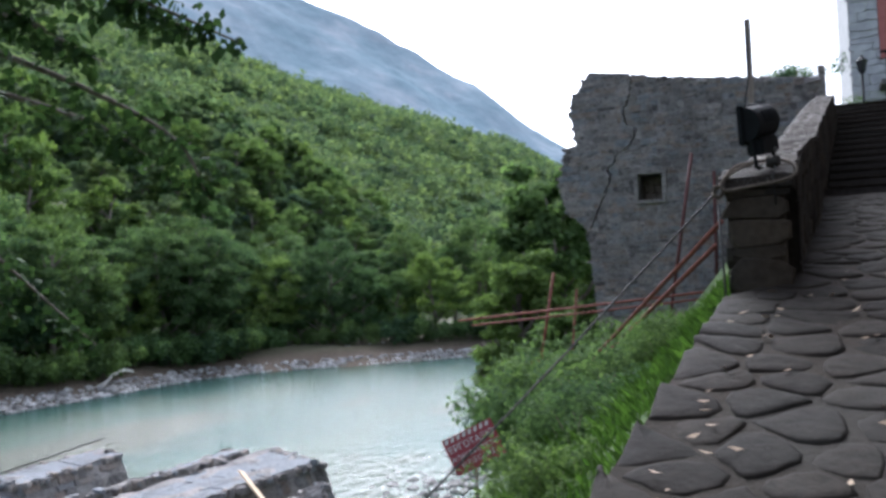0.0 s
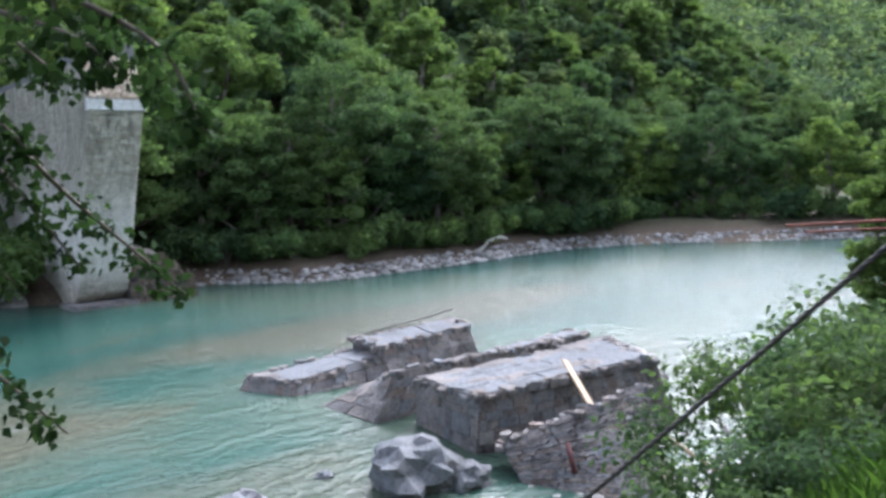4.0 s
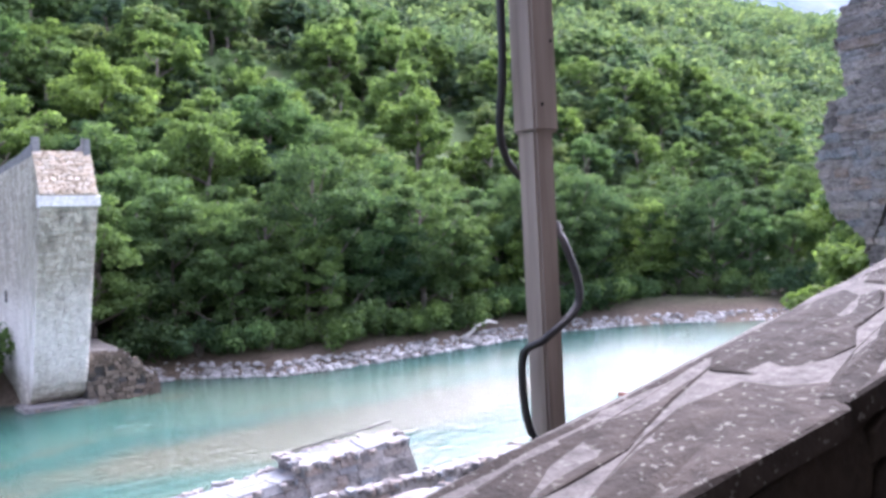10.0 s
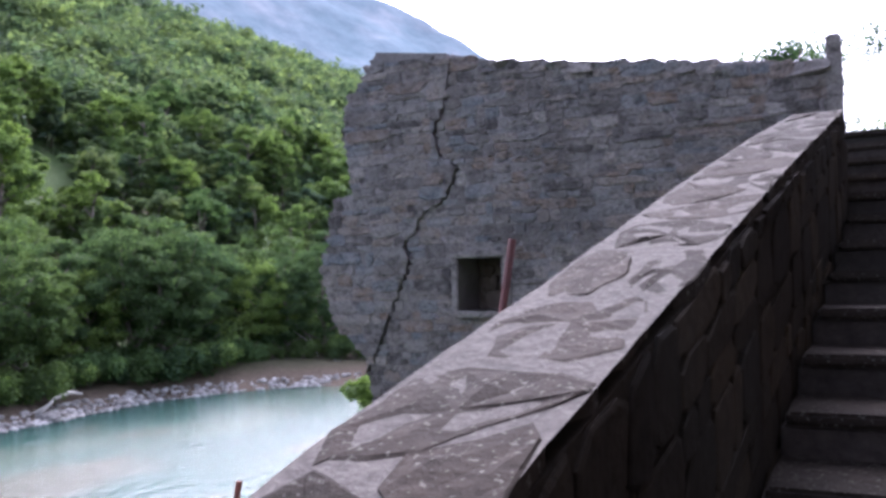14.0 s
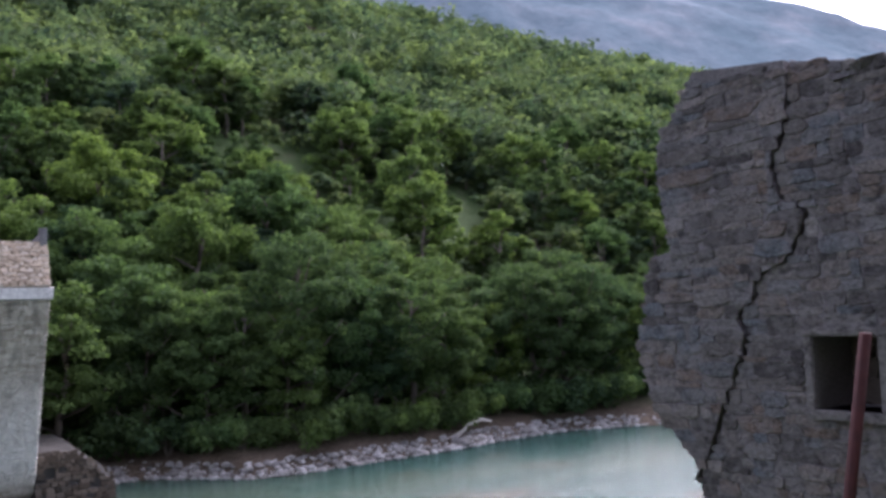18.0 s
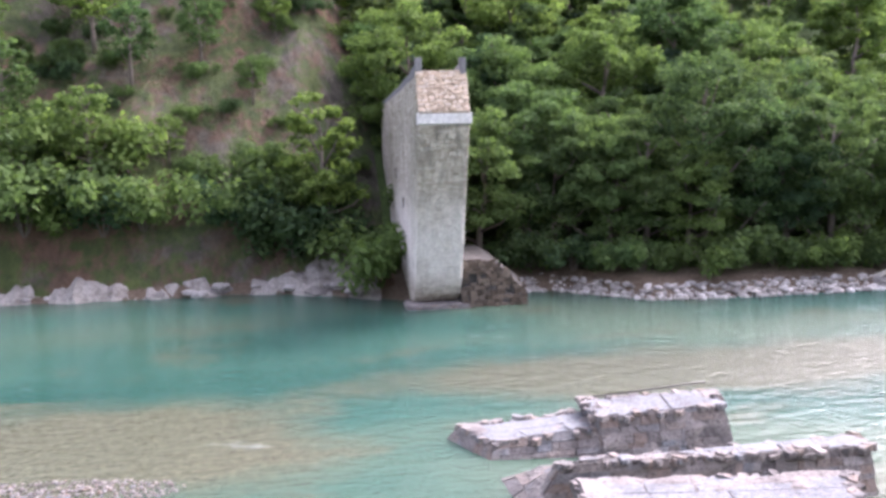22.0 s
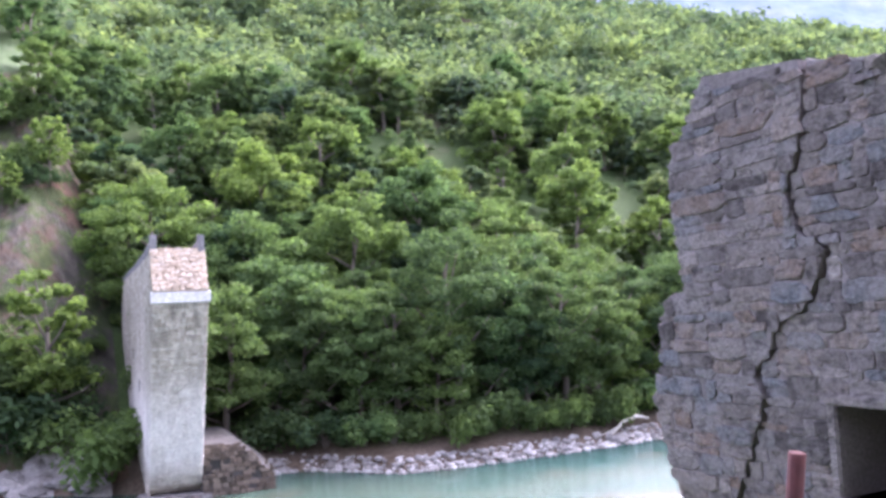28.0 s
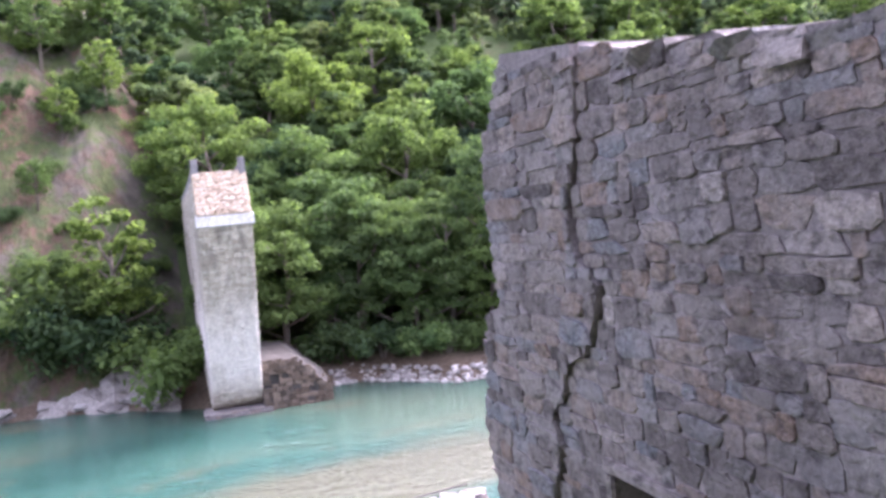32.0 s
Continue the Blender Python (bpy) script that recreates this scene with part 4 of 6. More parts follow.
        part("cap_stone", meshes[int(g.integers(len(meshes)))], root, m=m)
        x += w
    for i in range(26):
        z = 8.4 + 4.4 * g.random()
        w, h = 0.16 + 0.2 * g.random(), 0.07 + 0.07 * g.random()
        m = Matrix(((w, 0, 0, end_x(z) - w * 0.6), (0, 0, 0.35, -0.36 - 0.2 * g.random()), (0, h, 0, z), (0, 0, 0, 1)))
        part("loose_end_stone", meshes[int(g.integers(len(meshes)))], root, m=m)
    part("corner_post", bm_mesh("corner_post", box((-5.7, -0.42, 11.1), (-5.56, 0.02, 12.38), 0.02), WALL_STONE), root, "upright end stone")
    deck = [(-5.66, 11.84), (-5.6, 11.85), (-0.8, 12.6), (-0.8, 12.3), (-5.66, 11.5)]
    part("deck", bm_mesh("deck", extrude_poly(deck, DEPTH + 0.1, -0.5), MORTAR), root)
    return tagged(root, "broken grey stone bridge abutment with a deep zigzag crack", "ruin")


build_stub()


# ---- far pier ----
def build_pillar():
    root = new("far_bridge_pier")
    g = np.random.default_rng(41)
    W = -3.25
    front = [(52.0, 0.35), (51.0, 0.9), (50.5, 1.6), (49.9, 3.0), (48.9, 5.6), (47.8, 8.4), (46.8, 10.8), (46.12, 12.45)]
    top = [(46.0, 13.1), (46.6, 14.4), (47.2, 15.75), (51.3, 15.55), (58.5, 15.3), (76, 15.2)]
    part("core", bm_mesh("core", extrude_poly([(x + 0.06, z) for x, z in front] + top + [(76, -0.5), (52.0, -0.5)], W, -0.04), PALE_STONE), root)
    arr = []
    for (xa, za), (xb, zb) in zip(front, front[1:]):
        arr += quad_stones(g, (xa, 0, za), (xa, W, za), (xb, W, zb), (xb, 0, zb), 0.2, 0.42, 0.07)
    tagged(part("arch_soffit", joined_stones("arch_soffit", arr, PALE_STONE), root), "pale washed soffit stones of the broken arch", kind="stuff")
    arr = []
    for xa, xb in ((47, 52), (52, 58), (58, 66), (66, 75)):
        za = float(np.interp(xa, [46, 47.2, 51.3, 58.5, 76], [13, 15.7, 15.5, 15.3, 15.2]))
        zb = float(np.interp(xb, [46, 47.2, 51.3, 58.5, 76], [13, 15.7, 15.5, 15.3, 15.2]))
        lo = lambda x: 0.5 if x > 51.5 else float(np.interp(x, [46.2, 52], [12.6, 0.5]))
        arr += quad_stones(g, (xb, -0.04, 1.0), (xa, -0.04, lo(xa)), (xa, -0.04, za), (xb, -0.04, zb), 0.22, 0.5, 0.06)
    tagged(part("side_facing", joined_stones("side_facing", arr, PALE_STONE), root), "grey side facing of the pier", kind="stuff")
    part("voussoir_band", bm_mesh("voussoir_band", extrude_poly([(46.12, 12.45), (45.96, 12.5), (45.9, 13.12), (46.3, 13.2), (46.5, 12.5)], W - 0.12, 0.08), WHITE_STONE), root, "white freshly broken ring of arch stones")
    arr = quad_stones(g, (46.0, 0, 13.15), (46.0, W, 13.15), (47.2, W, 15.8), (47.2, 0, 15.8), 0.17, 0.3, 0.16)
    tagged(part("broken_fill", joined_stones("broken_fill", arr, FRESH_BREAK), root), "sandy broken rubble fill of the arch", kind="stuff")
    for y in (-0.22, W + 0.22):
        pts = [(47.0, 15.6), (47.0, 16.65), (47.4, 16.7), (47.5, 16.3), (51.0, 16.0), (58.5, 15.75), (75, 15.6), (75, 15.1), (58.5, 15.2), (51, 15.45)]
        part("parapet", bm_mesh("parapet", extrude_poly(pts, y - 0.2, y + 0.2), RUBBLE_STONE), root, "low broken parapet stub")
    # niches and beam holes are uncut: dark blocks stand for the shade inside
    for xx, zz in ((61.7, 9.2), (56.7, 7.1)):
        part("side_niche", bm_mesh("side_niche", box((xx - 0.35, -0.2, zz - 0.5), (xx + 0.35, 0.03, zz + 0.4), 0.05), DARK_VOID), root, "dark block in place of a small shaded opening")
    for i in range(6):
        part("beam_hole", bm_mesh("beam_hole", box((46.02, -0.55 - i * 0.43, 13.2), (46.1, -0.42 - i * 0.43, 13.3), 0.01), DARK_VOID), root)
    # footing, and the ruined wing beside it
    part("footing", bm_mesh("footing", box((50.3, W - 0.5, -0.6), (53, 0.6, 0.3), 0.12), RUBBLE_STONE), root, "stained stone footing at the waterline")
    arr = quad_stones(g, (50.25, 0.6, -0.2), (50.25, W - 0.6, -0.2), (50.3, W - 0.5, 0.33), (50.3, 0.6, 0.33), 0.3, 0.8, 0.12)
    tagged(part("footing_stone", joined_stones("footing_stone", arr, RUBBLE_STONE), root), kind="stuff")
    bm = extrude_poly([(50.6, -0.5), (50.9, 2.9), (52.2, 3.3), (58, 3.6), (58, -0.5)], -7.9, W)
    bmesh.ops.subdivide_edges(bm, edges=bm.edges, cuts=7, use_grid_fill=True)
    for v in bm.verts:
        v.co += Vector((noise.noise(v.co * 0.9) * 0.3, noise.noise(v.co * 0.7 + Vector((5, 0, 0))) * 0.25, noise.noise(v.co * 0.8 + Vector((0, 9, 0))) * 0.25))
        if v.co.z > 1:
            v.co.z -= max(0, -v.co.y - 5.6) * 0.8
    part("ruined_wing", bm_mesh("ruined_wing", bm, DARK_CORE), root, "dark ruined wing wall beside the pier")
    arr = quad_stones(g, (50.45, W, -0.2), (50.6, -8.0, -0.2), (50.95, -7.7, 3.2), (50.8, W, 3.3), 0.24, 0.42, 0.14, lambda u, v: g.random() < 0.9 and v < 1.0 - 1.1 * max(0, u - 0.55))
    tagged(part("wing_stone", joined_stones("wing_stone", arr, WING_STONE), root), kind="stuff")
    return tagged(root, "tall pale broken stone bridge pier on the far bank", "ruin")


build_pillar()


# ---- fallen masonry in the river ----
def hexa(lo, hi, cuts=5, rough=0.1, seed=0):
    """A worn block between two four-cornered ends, given as lower and upper corners in the same order."""
    bm = bmesh.new()
    a, b = [bm.verts.new(c) for c in lo], [bm.verts.new(c) for c in hi]
    bm.faces.new(a[::-1])
    bm.faces.new(b)
    for i in range(4):
        bm.faces.new((a[i], a[(i + 1) % 4], b[(i + 1) % 4], b[i]))
    bmesh.ops.subdivide_edges(bm, edges=bm.edges, cuts=cuts, use_grid_fill=True)
    o = Vector((seed, seed * 2, 0))
    for v in bm.verts:
        v.co += Vector((noise.noise(v.co * 1.3 + o), noise.noise(v.co * 1.3 + o * 2), noise.noise(v.co * 1.1 + o * 3))) * rough
    return bm


def fallen_block(label, lo, hi, faces, seed, top_slabs=True, root=None):
    """A piece of fallen vault: rubble body, stones on the given side faces, flat slabs on top."""
    root = root or new("fallen_masonry")
    g = np.random.default_rng(seed)
    part("body", bm_mesh("body", hexa(lo, hi, 10, 0.24, seed), RUBBLE_STONE), root)
    L, H = [np.array(c, float) for c in lo], [np.array(c, float) for c in hi]
    arr = []
    for i, ch, cw in faces:
        j = (i + 1) % 4
        arr += quad_stones(g, L[i], L[j], H[j], H[i], ch, cw, 0.07, None, FLAT_PROTOS if ch > 0.2 else PROTOS)
    if arr:
        tagged(part("face_stone", joined_stones("face_stone", arr, RUBBLE_STONE), root), "grey mortared stones of the broken face", kind="stuff")
    crumbs = []
    for i in range(4):
        j = (i + 1) % 4
        for _ in range(int(5 * np.linalg.norm(H[j] - H[i])) + 4):
            c = H[i] + (H[j] - H[i]) * g.random() + g.normal(size=3) * [0.06, 0.06, 0.04] - [0, 0, 0.06]
            k = PROTOS[int(g.integers(len(PROTOS)))] - [0.5, 0.5, 0.5]
            a = g.random() * 6.28
            turn = np.array([[math.cos(a), -math.sin(a), 0], [math.sin(a), math.cos(a), 0], [0, 0, 1]])
            crumbs.append((k * (0.22 + 0.3 * g.random(), 0.16 + 0.2 * g.random(), 0.12 + 0.14 * g.random())) @ turn.T + c)
    tagged(part("crumbled_edge", joined_stones("crumbled_edge", crumbs, RUBBLE_STONE), root), "loose broken stones along the edges", kind="stuff")
    if top_slabs:
        cells = quad_stones(g, H[0], H[1], H[2], H[3], 1.1, 2.6, 0.035, None, FLAT_PROTOS)
        for c in cells:
            part("slab", mesh_of("slab", c, STONE_FACES, RUBBLE_STONE), root)
    return tagged(root, label, "rubble", "fallen pieces of the bridge")


first = fallen_block("long grey slab of fallen bridge masonry in the river", [(21.6, 0.9, -0.5), (21.2, -3.6, -0.5), (23.8, -3.6, -0.5), (24.6, 2.2, -0.5)], [(22.3, 0.5, 0.5), (22.0, -3.5, 0.92), (23.8, -3.5, 0.95), (24.3, 1.4, 0.5)], [(0, 0.32, 0.6), (3, 0.3, 0.5)], 1)
fallen_block("long grey slab of fallen bridge masonry in the river", [(21.2, -3.3, -0.5), (20.9, -8.0, -0.5), (23.2, -8.3, -0.5), (23.9, -3.2, -0.5)], [(21.9, -3.2, 1.3), (21.6, -7.7, 1.5), (23.1, -8.1, 1.62), (23.8, -3.2, 1.35)], [(0, 0.3, 0.5), (1, 0.3, 0.5), (3, 0.3, 0.5)], 12, True, first)
fallen_block("long grey slab of fallen bridge masonry with a sloping face", [(17.0, 0.9, -0.5), (16.4, -10.2, -0.5), (18.5, -10.8, -0.5), (20.8, 1.2, -0.4)], [(17.2, -0.5, 1.55), (17.2, -10.3, 1.35), (18.3, -10.6, 1.3), (18.6, -0.9, 1.0)], [(0, 0.3, 0.45), (3, 0.4, 0.7), (1, 0.3, 0.4)], 2)
fallen_block("broad pale block of fallen vault with a flat top", [(12.4, 0.2, -0.5), (9.6, -6.2, -0.5), (13.2, -7.6, -0.5), (16.0, -0.4, -0.5)], [(12.4, 0.0, 1.75), (10.6, -5.6, 2.2), (13.4, -7.0, 2.2), (16.1, -0.6, 1.42)], [(0, 0.3, 0.42), (1, 0.3, 0.42), (3, 0.4, 0.8)], 3)
fallen_block("tilted sheet of thin-coursed masonry fallen at the water's edge", [(9.6, 0.9, -0.3), (6.2, -0.3, -0.3), (6.8, -1.6, -0.4), (10.6, -0.2, -0.4)], [(10.9, 0.6, 0.85), (8.4, -2.4, 2.3), (8.8, -2.8, 1.9), (11.3, 0.1, 0.6)], [(0, 0.11, 0.4), (1, 0.12, 0.4), (3, 0.12, 0.4)], 4, False)


ROCKS = [bm_mesh("boulder", rock(i, 3, (1, 0.75 + 0.06 * i, 0.5 + 0.05 * i), 0.4), ROCK_PIECE, i % 2 == 0) for i in range(6)]


def boulder(x, y, z, s, label, name="boulder", group="boulders on the banks", me=None, squash=1.0):
    g = new(name, me or ROCKS[int(rng.integers(6))])
    g.matrix_basis = Matrix.Translation((x, y, z)) @ Matrix.Rotation(rng.random() * 6.28, 4, "Z") @ Matrix.Diagonal((s, s, s * squash, 1))
    return tagged(g, label, "rock", group)


LUMP = bm_mesh("masonry_lump", rock(8, 3, (1, 0.9, 0.75), 0.5), RUBBLE_STONE)
boulder(11.9, 3.0, 0.3, 2.4, "cracked grey lump of masonry in the shallow water", "masonry_lump", "fallen pieces of the bridge", LUMP)
boulder(10.9, 1.9, 0.12, 1.2, "small grey lump of masonry in the water", "masonry_lump", "fallen pieces of the bridge", LUMP)
boulder(13.6, -9.3, 0.3, 1.8, "dark mossy boulder beside the fallen blocks")
boulder(14.1, 4.4, -0.05, 0.5, "wet boulder just breaking the surface", me=LUMP)
boulder(13.7, 7.1, -0.1, 1.3, "wet boulder just breaking the surface", me=LUMP)
boulder(15.9, -11.8, 0.25, 1.6, "dark grey boulder beside the fallen blocks")
boulder(15.3, -11.0, 0.15, 0.9, "dark grey boulder beside the fallen blocks")
def rock_ledge():
    """A pale shelf of washed rock along the far waterline."""
    ys, ks = np.arange(2.0, 62.0, 0.45), 9
    verts = []
    for y in ys:
        top = 0.55 + 0.5 * noise.noise((y * 0.35, 0, 1)) + 0.25 * noise.noise((y * 1.3, 4, 1))
        for k in range(ks):
            u = k / (ks - 1)
            x = far_x(y) - 0.5 + 6.0 * u + 0.9 * noise.noise((y * 0.5, u * 3, 6)) + 0.35 * noise.noise((y * 1.9, u * 6, 3))
            z = -0.2 + (0.7 + top) * min(1.0, u * 4.0) + 2.4 * max(0.0, u - 0.3) + 0.28 * noise.noise((y * 0.9, u * 7, 9))
            verts.append((x, y, z))
    faces = [(j * ks + i, j * ks + i + 1, (j + 1) * ks + i + 1, (j + 1) * ks + i) for j in range(len(ys) - 1) for i in range(ks - 1)]
    return tagged(new("rock_ledge", mesh_of("rock_ledge", verts, faces, LEDGE_ROCK)), "pale shelf of washed rock along the far waterline", "rock", kind="structure")


rock_ledge()
for i in range(46):
    y = 3 + 50 * rng.random() ** 1.3
    boulder(far_x(y) - 0.2 + rng.random() * 2.2, y, 0.1 + rng.random() * 0.6, 0.7 + 1.8 * rng.random() ** 2, "pale flat rock along the far waterline", squash=0.6)
for i in range(50):
    y = -9 - 60 * rng.random()
    boulder(far_x(y) + rng.random() * 2.5, y, 0.1 + 0.35 * rng.random(), 0.5 + 1.1 * rng.random() ** 2, "pale grey boulder along the far waterline", squash=0.75)


def shingle(name, label, count, place, size, seed, mat=BANK_ROCK):
    """Many small stones in one mesh."""
    g = np.random.default_rng(seed)
    base = [np.array([v.co[:] for v in bm.verts]) for bm in (rock(s, 1, (1, 0.8, 0.6), 0.3) for s in range(4))]
    bm = rock(0, 1)
    fc = [tuple(v.index for v in f.verts) for f in bm.faces]
    nv = len(bm.verts)
    vs, fs = [], []
    for i in range(count):
        x, y, z = place(g)
        s = size * (0.4 + 1.6 * g.random() ** 2.5)
        a = g.random() * 6.28
        r = np.array([[math.cos(a), -math.sin(a), 0], [math.sin(a), math.cos(a), 0], [0, 0, 1]])
        vs.append(base[i % 4] @ r.T * s + (x, y, z))
        fs += [tuple(i * nv + k for k in q) for q in fc]
    return tagged(new(name, mesh_of(name, np.concatenate(vs), fs, mat)), label, "stones", kind="stuff")


def far_shingle(g):
    y = -9 - 75 * g.random()
    d = -0.5 + 2.2 * g.random() ** 1.3
    return far_x(y) + d, y, max(0.0, d) * 0.5 + 0.06


def bend_shingle(g):
    y = -58 - 60 * g.random()
    d = 9 * g.random()
    return far_x(y) + d, y, d * 0.2


def near_shingle(g):
    y = 4 - 30 * g.random()
    d = 4.5 * g.random() ** 1.3
    return near_x(y) + 1.0 + d, y, 0.06 - d * 0.03


def bar_shingle(g):
    a, r = g.random() * 6.28, math.sqrt(g.random())
    return 21.6 + math.cos(a) * r * 1.5, 17.5 + math.sin(a) * r * 6.5, 0.08 - r * 0.07


shingle("far_bank_shingle", "pale stones and boulders lining the far bank", 2600, far_shingle, 0.4, 3)
shingle("bend_shingle", "pale gravel beach at the river bend", 900, bend_shingle, 0.6, 4)
shingle("near_bank_shingle", "grey stones in the near shallows", 650, near_shingle, 0.3, 5)
shingle("gravel_bar", "low pale gravel bar in the river", 2400, bar_shingle, 0.1, 6, RUBBLE_STONE)


def driftwood():
    root = new("driftwood_log")
    z = 0.85
    x, y = 51.0, -37.2
    part("stem", bm_mesh("stem", tube([(x, y + 3.2, z - 0.5), (x - 0.3, y + 1.8, z - 0.1), (x - 0.2, y + 0.6, z + 0.75), (x, y - 0.9, z + 1.0), (x + 0.2, y - 2.2, z + 0.7)], [0.06, 0.11, 0.15, 0.16, 0.1], 8), PALE_BARK, True), root)
    part("branch", bm_mesh("branch", tube([(x - 0.2, y + 1.2, z + 0.35), (x - 0.5, y + 2.2, z + 0.1), (x - 0.6, y + 3.6, z - 0.2)], [0.08, 0.06, 0.04], 6), PALE_BARK, True), root)
    return tagged(root, "bent pale driftwood log lying on the far bank", "log")


driftwood()


def dead_tree():
    root = new("dead_tree")
    part("stem", bm_mesh("stem", tube([DEAD_FOOT, DEAD_FOOT.lerp(DEAD_TIP, 0.35) + Vector((0, 0, -0.5)), DEAD_FOOT.lerp(DEAD_TIP, 0.7), DEAD_TIP], [0.2, 0.17, 0.13, 0.08], 7), PALE_BARK, True), root)
    for k, q in ((0.5, Vector((1.0, 2.5, 1.8))), (0.7, Vector((-0.5, -2.0, 2.2)))):
        a = DEAD_FOOT.lerp(DEAD_TIP, k)
        part("limb", bm_mesh("limb", tube([a, a + q * 0.6, a + q], [0.09, 0.06, 0.03], 6), PALE_BARK, True), root)
    return tagged(root, "bare pale trunk leaning out of the far woods", "tree")


DEAD_FOOT, DEAD_TIP = Vector((47.5, -69.0, 1.0)), Vector((52.0, -71.0, 5.2))
dead_tree()


# ---- parapet, pier and stairs ----
END_Y, PIER_Y = 3.15, 12.97


def top_at(y):
    return float(np.interp(y, [1.5, 2.88, 6.88, 7.6, 8.716, 11.0, 12.5, 12.76, 13.4], [11.55, 11.17, 10.05, 9.84, 9.6, 9.14, 8.805, 8.735, 8.6]))


def inner_x(y):
    return float(np.interp(y, [1.5, 3.0, 5.3, 6.9, 7.7, 8.5, 9.3, 10.3, 12.3, 13.0], [-5.95, -5.72, -5.5, -5.37, -5.3, -5.27, -5.24, -5.19, -5.02, -5.0]))


def outer_x(y):
    return float(np.interp(y, [1.5, 2.85, 4.0, 5.3, 6.6, 7.4, 9.0, 10.1, 11.0, 12.0, 12.9], [-5.6, -5.48, -5.3, -5.15, -5.05, -4.96, -4.93, -4.88, -4.83, -4.74, -4.66]))


def build_parapet():
    root = new("parapet_wall")
    ys = np.linspace(END_Y, PIER_Y - 0.05, 24)
    bm = bmesh.new()
    rings = []
    for y in ys:
        zi, zo = path_z(y) - 0.5, path_z(y) - 3.2
        pts = [(outer_x(y), top_at(y) - 0.035), (inner_x(y), top_at(y) - 0.035), (inner_x(y), zi), (outer_x(y) + 0.25, zo)]
        rings.append([bm.verts.new((x, y, z)) for x, z in pts])
    for a, b in zip(rings, rings[1:]):
        for k in range(4):
            bm.faces.new((a[k], a[(k + 1) % 4], b[(k + 1) % 4], b[k]))
    bm.faces.new(rings[0])
    bm.faces.new(rings[-1][::-1])
    part("core", bm_mesh("core", bm, PARAPET_STONE), root)
    # bedding of pebbly mortar under the coping
    bm = bmesh.new()
    rows = []
    for y in np.linspace(END_Y, PIER_Y, 140):
        rows.append([bm.verts.new((outer_x(y) + (inner_x(y) - outer_x(y)) * k / 8, y, top_at(y) + 0.002 + 0.005 * noise.noise((k * 2.1, y * 9, 1.0)))) for k in range(9)])
    for a, b in zip(rows, rows[1:]):
        for k in range(8):
            bm.faces.new((a[k], a[k + 1], b[k + 1], b[k]))
    part("mortar_bed", bm_mesh("mortar_bed", bm, COPING_MORTAR), root, "pale pebbly mortar between the coping stones")
    g = np.random.default_rng(51)
    seeds, y = [], END_Y + 0.1
    while y < PIER_Y - 0.05:
        if g.random() < 0.45:
            seeds.append((0.5 + 0.12 * g.normal(), y))
            y += 0.3 + 0.14 * g.random()
        else:
            k = 0.3 + 0.16 * g.random()
            seeds += [(k - 0.12, y + 0.07 * g.normal()), (k + 0.45, y + 0.07 * g.normal())]
            y += 0.33 + 0.16 * g.random()
    flat = [(w * 0.36, y) for w, y in seeds]
    for c in uneven_cells(flat, (0.0, END_Y, 0.36, PIER_Y), 0.7):
        ring = worn_outline(c, 0.012 + 0.022 * g.random(), g, 0.009)
        if len(ring) < 5:
            continue
        h, n = 0.003 + 0.005 * g.random(), len(ring)
        cx, cy = ring[:, 0].mean(), ring[:, 1].mean()

        def on_top(p, up):
            w = p[0] / 0.36
            return (outer_x(p[1]) + (inner_x(p[1]) - 0.015 - outer_x(p[1])) * w, p[1], top_at(p[1]) + up)

        vs = [on_top(p, -0.035) for p in ring] + [on_top(p, h * 0.45 + 0.002 * g.normal()) for p in ring]
        vs += [on_top((cx + (p[0] - cx) * 0.93, cy + (p[1] - cy) * 0.93), h + 0.003 * g.normal()) for p in ring]
        vs += [on_top((cx + (p[0] - cx) * 0.5, cy + (p[1] - cy) * 0.5), h + 0.004 * g.normal()) for p in ring] + [on_top((cx, cy), h)]
        fs = [(q * n + k, q * n + (k + 1) % n, (q + 1) * n + (k + 1) % n, (q + 1) * n + k) for q in (0, 1, 2) for k in range(n)]
        fs += [(3 * n + k, 3 * n + (k + 1) % n, 4 * n) for k in range(n)]
        part("coping_stone", mesh_of("coping_stone", vs, fs, COPING), root)
    arr = []
    step = np.linspace(PIER_Y, END_Y, 12)
    for ya, yb in zip(step, step[1:]):
        arr += quad_stones(g, (inner_x(ya), ya, path_z(ya) - 0.3), (inner_x(yb), yb, path_z(yb) - 0.3), (inner_x(yb), yb, top_at(yb) - 0.04), (inner_x(ya), ya, top_at(ya) - 0.04), 0.17, 0.26, 0.014)
        arr += quad_stones(g, (outer_x(yb) + 0.2, yb, path_z(yb) - 2.2), (outer_x(ya) + 0.2, ya, path_z(ya) - 2.2), (outer_x(ya), ya, top_at(ya) - 0.04), (outer_x(yb), yb, top_at(yb) - 0.04), 0.16, 0.3, 0.05)
    tagged(part("face_stone", joined_stones("face_stone", arr, PARAPET_STONE), root), "stones of the parapet's sides, darkened in colour for shade", kind="stuff")
    return tagged(root, "dark stone parapet with irregular flagstone coping", "wall")


build_parapet()
PIER_LO, PIER_HI = (-4.96, 12.97, 7.4), (-4.57, 13.31, 8.5)


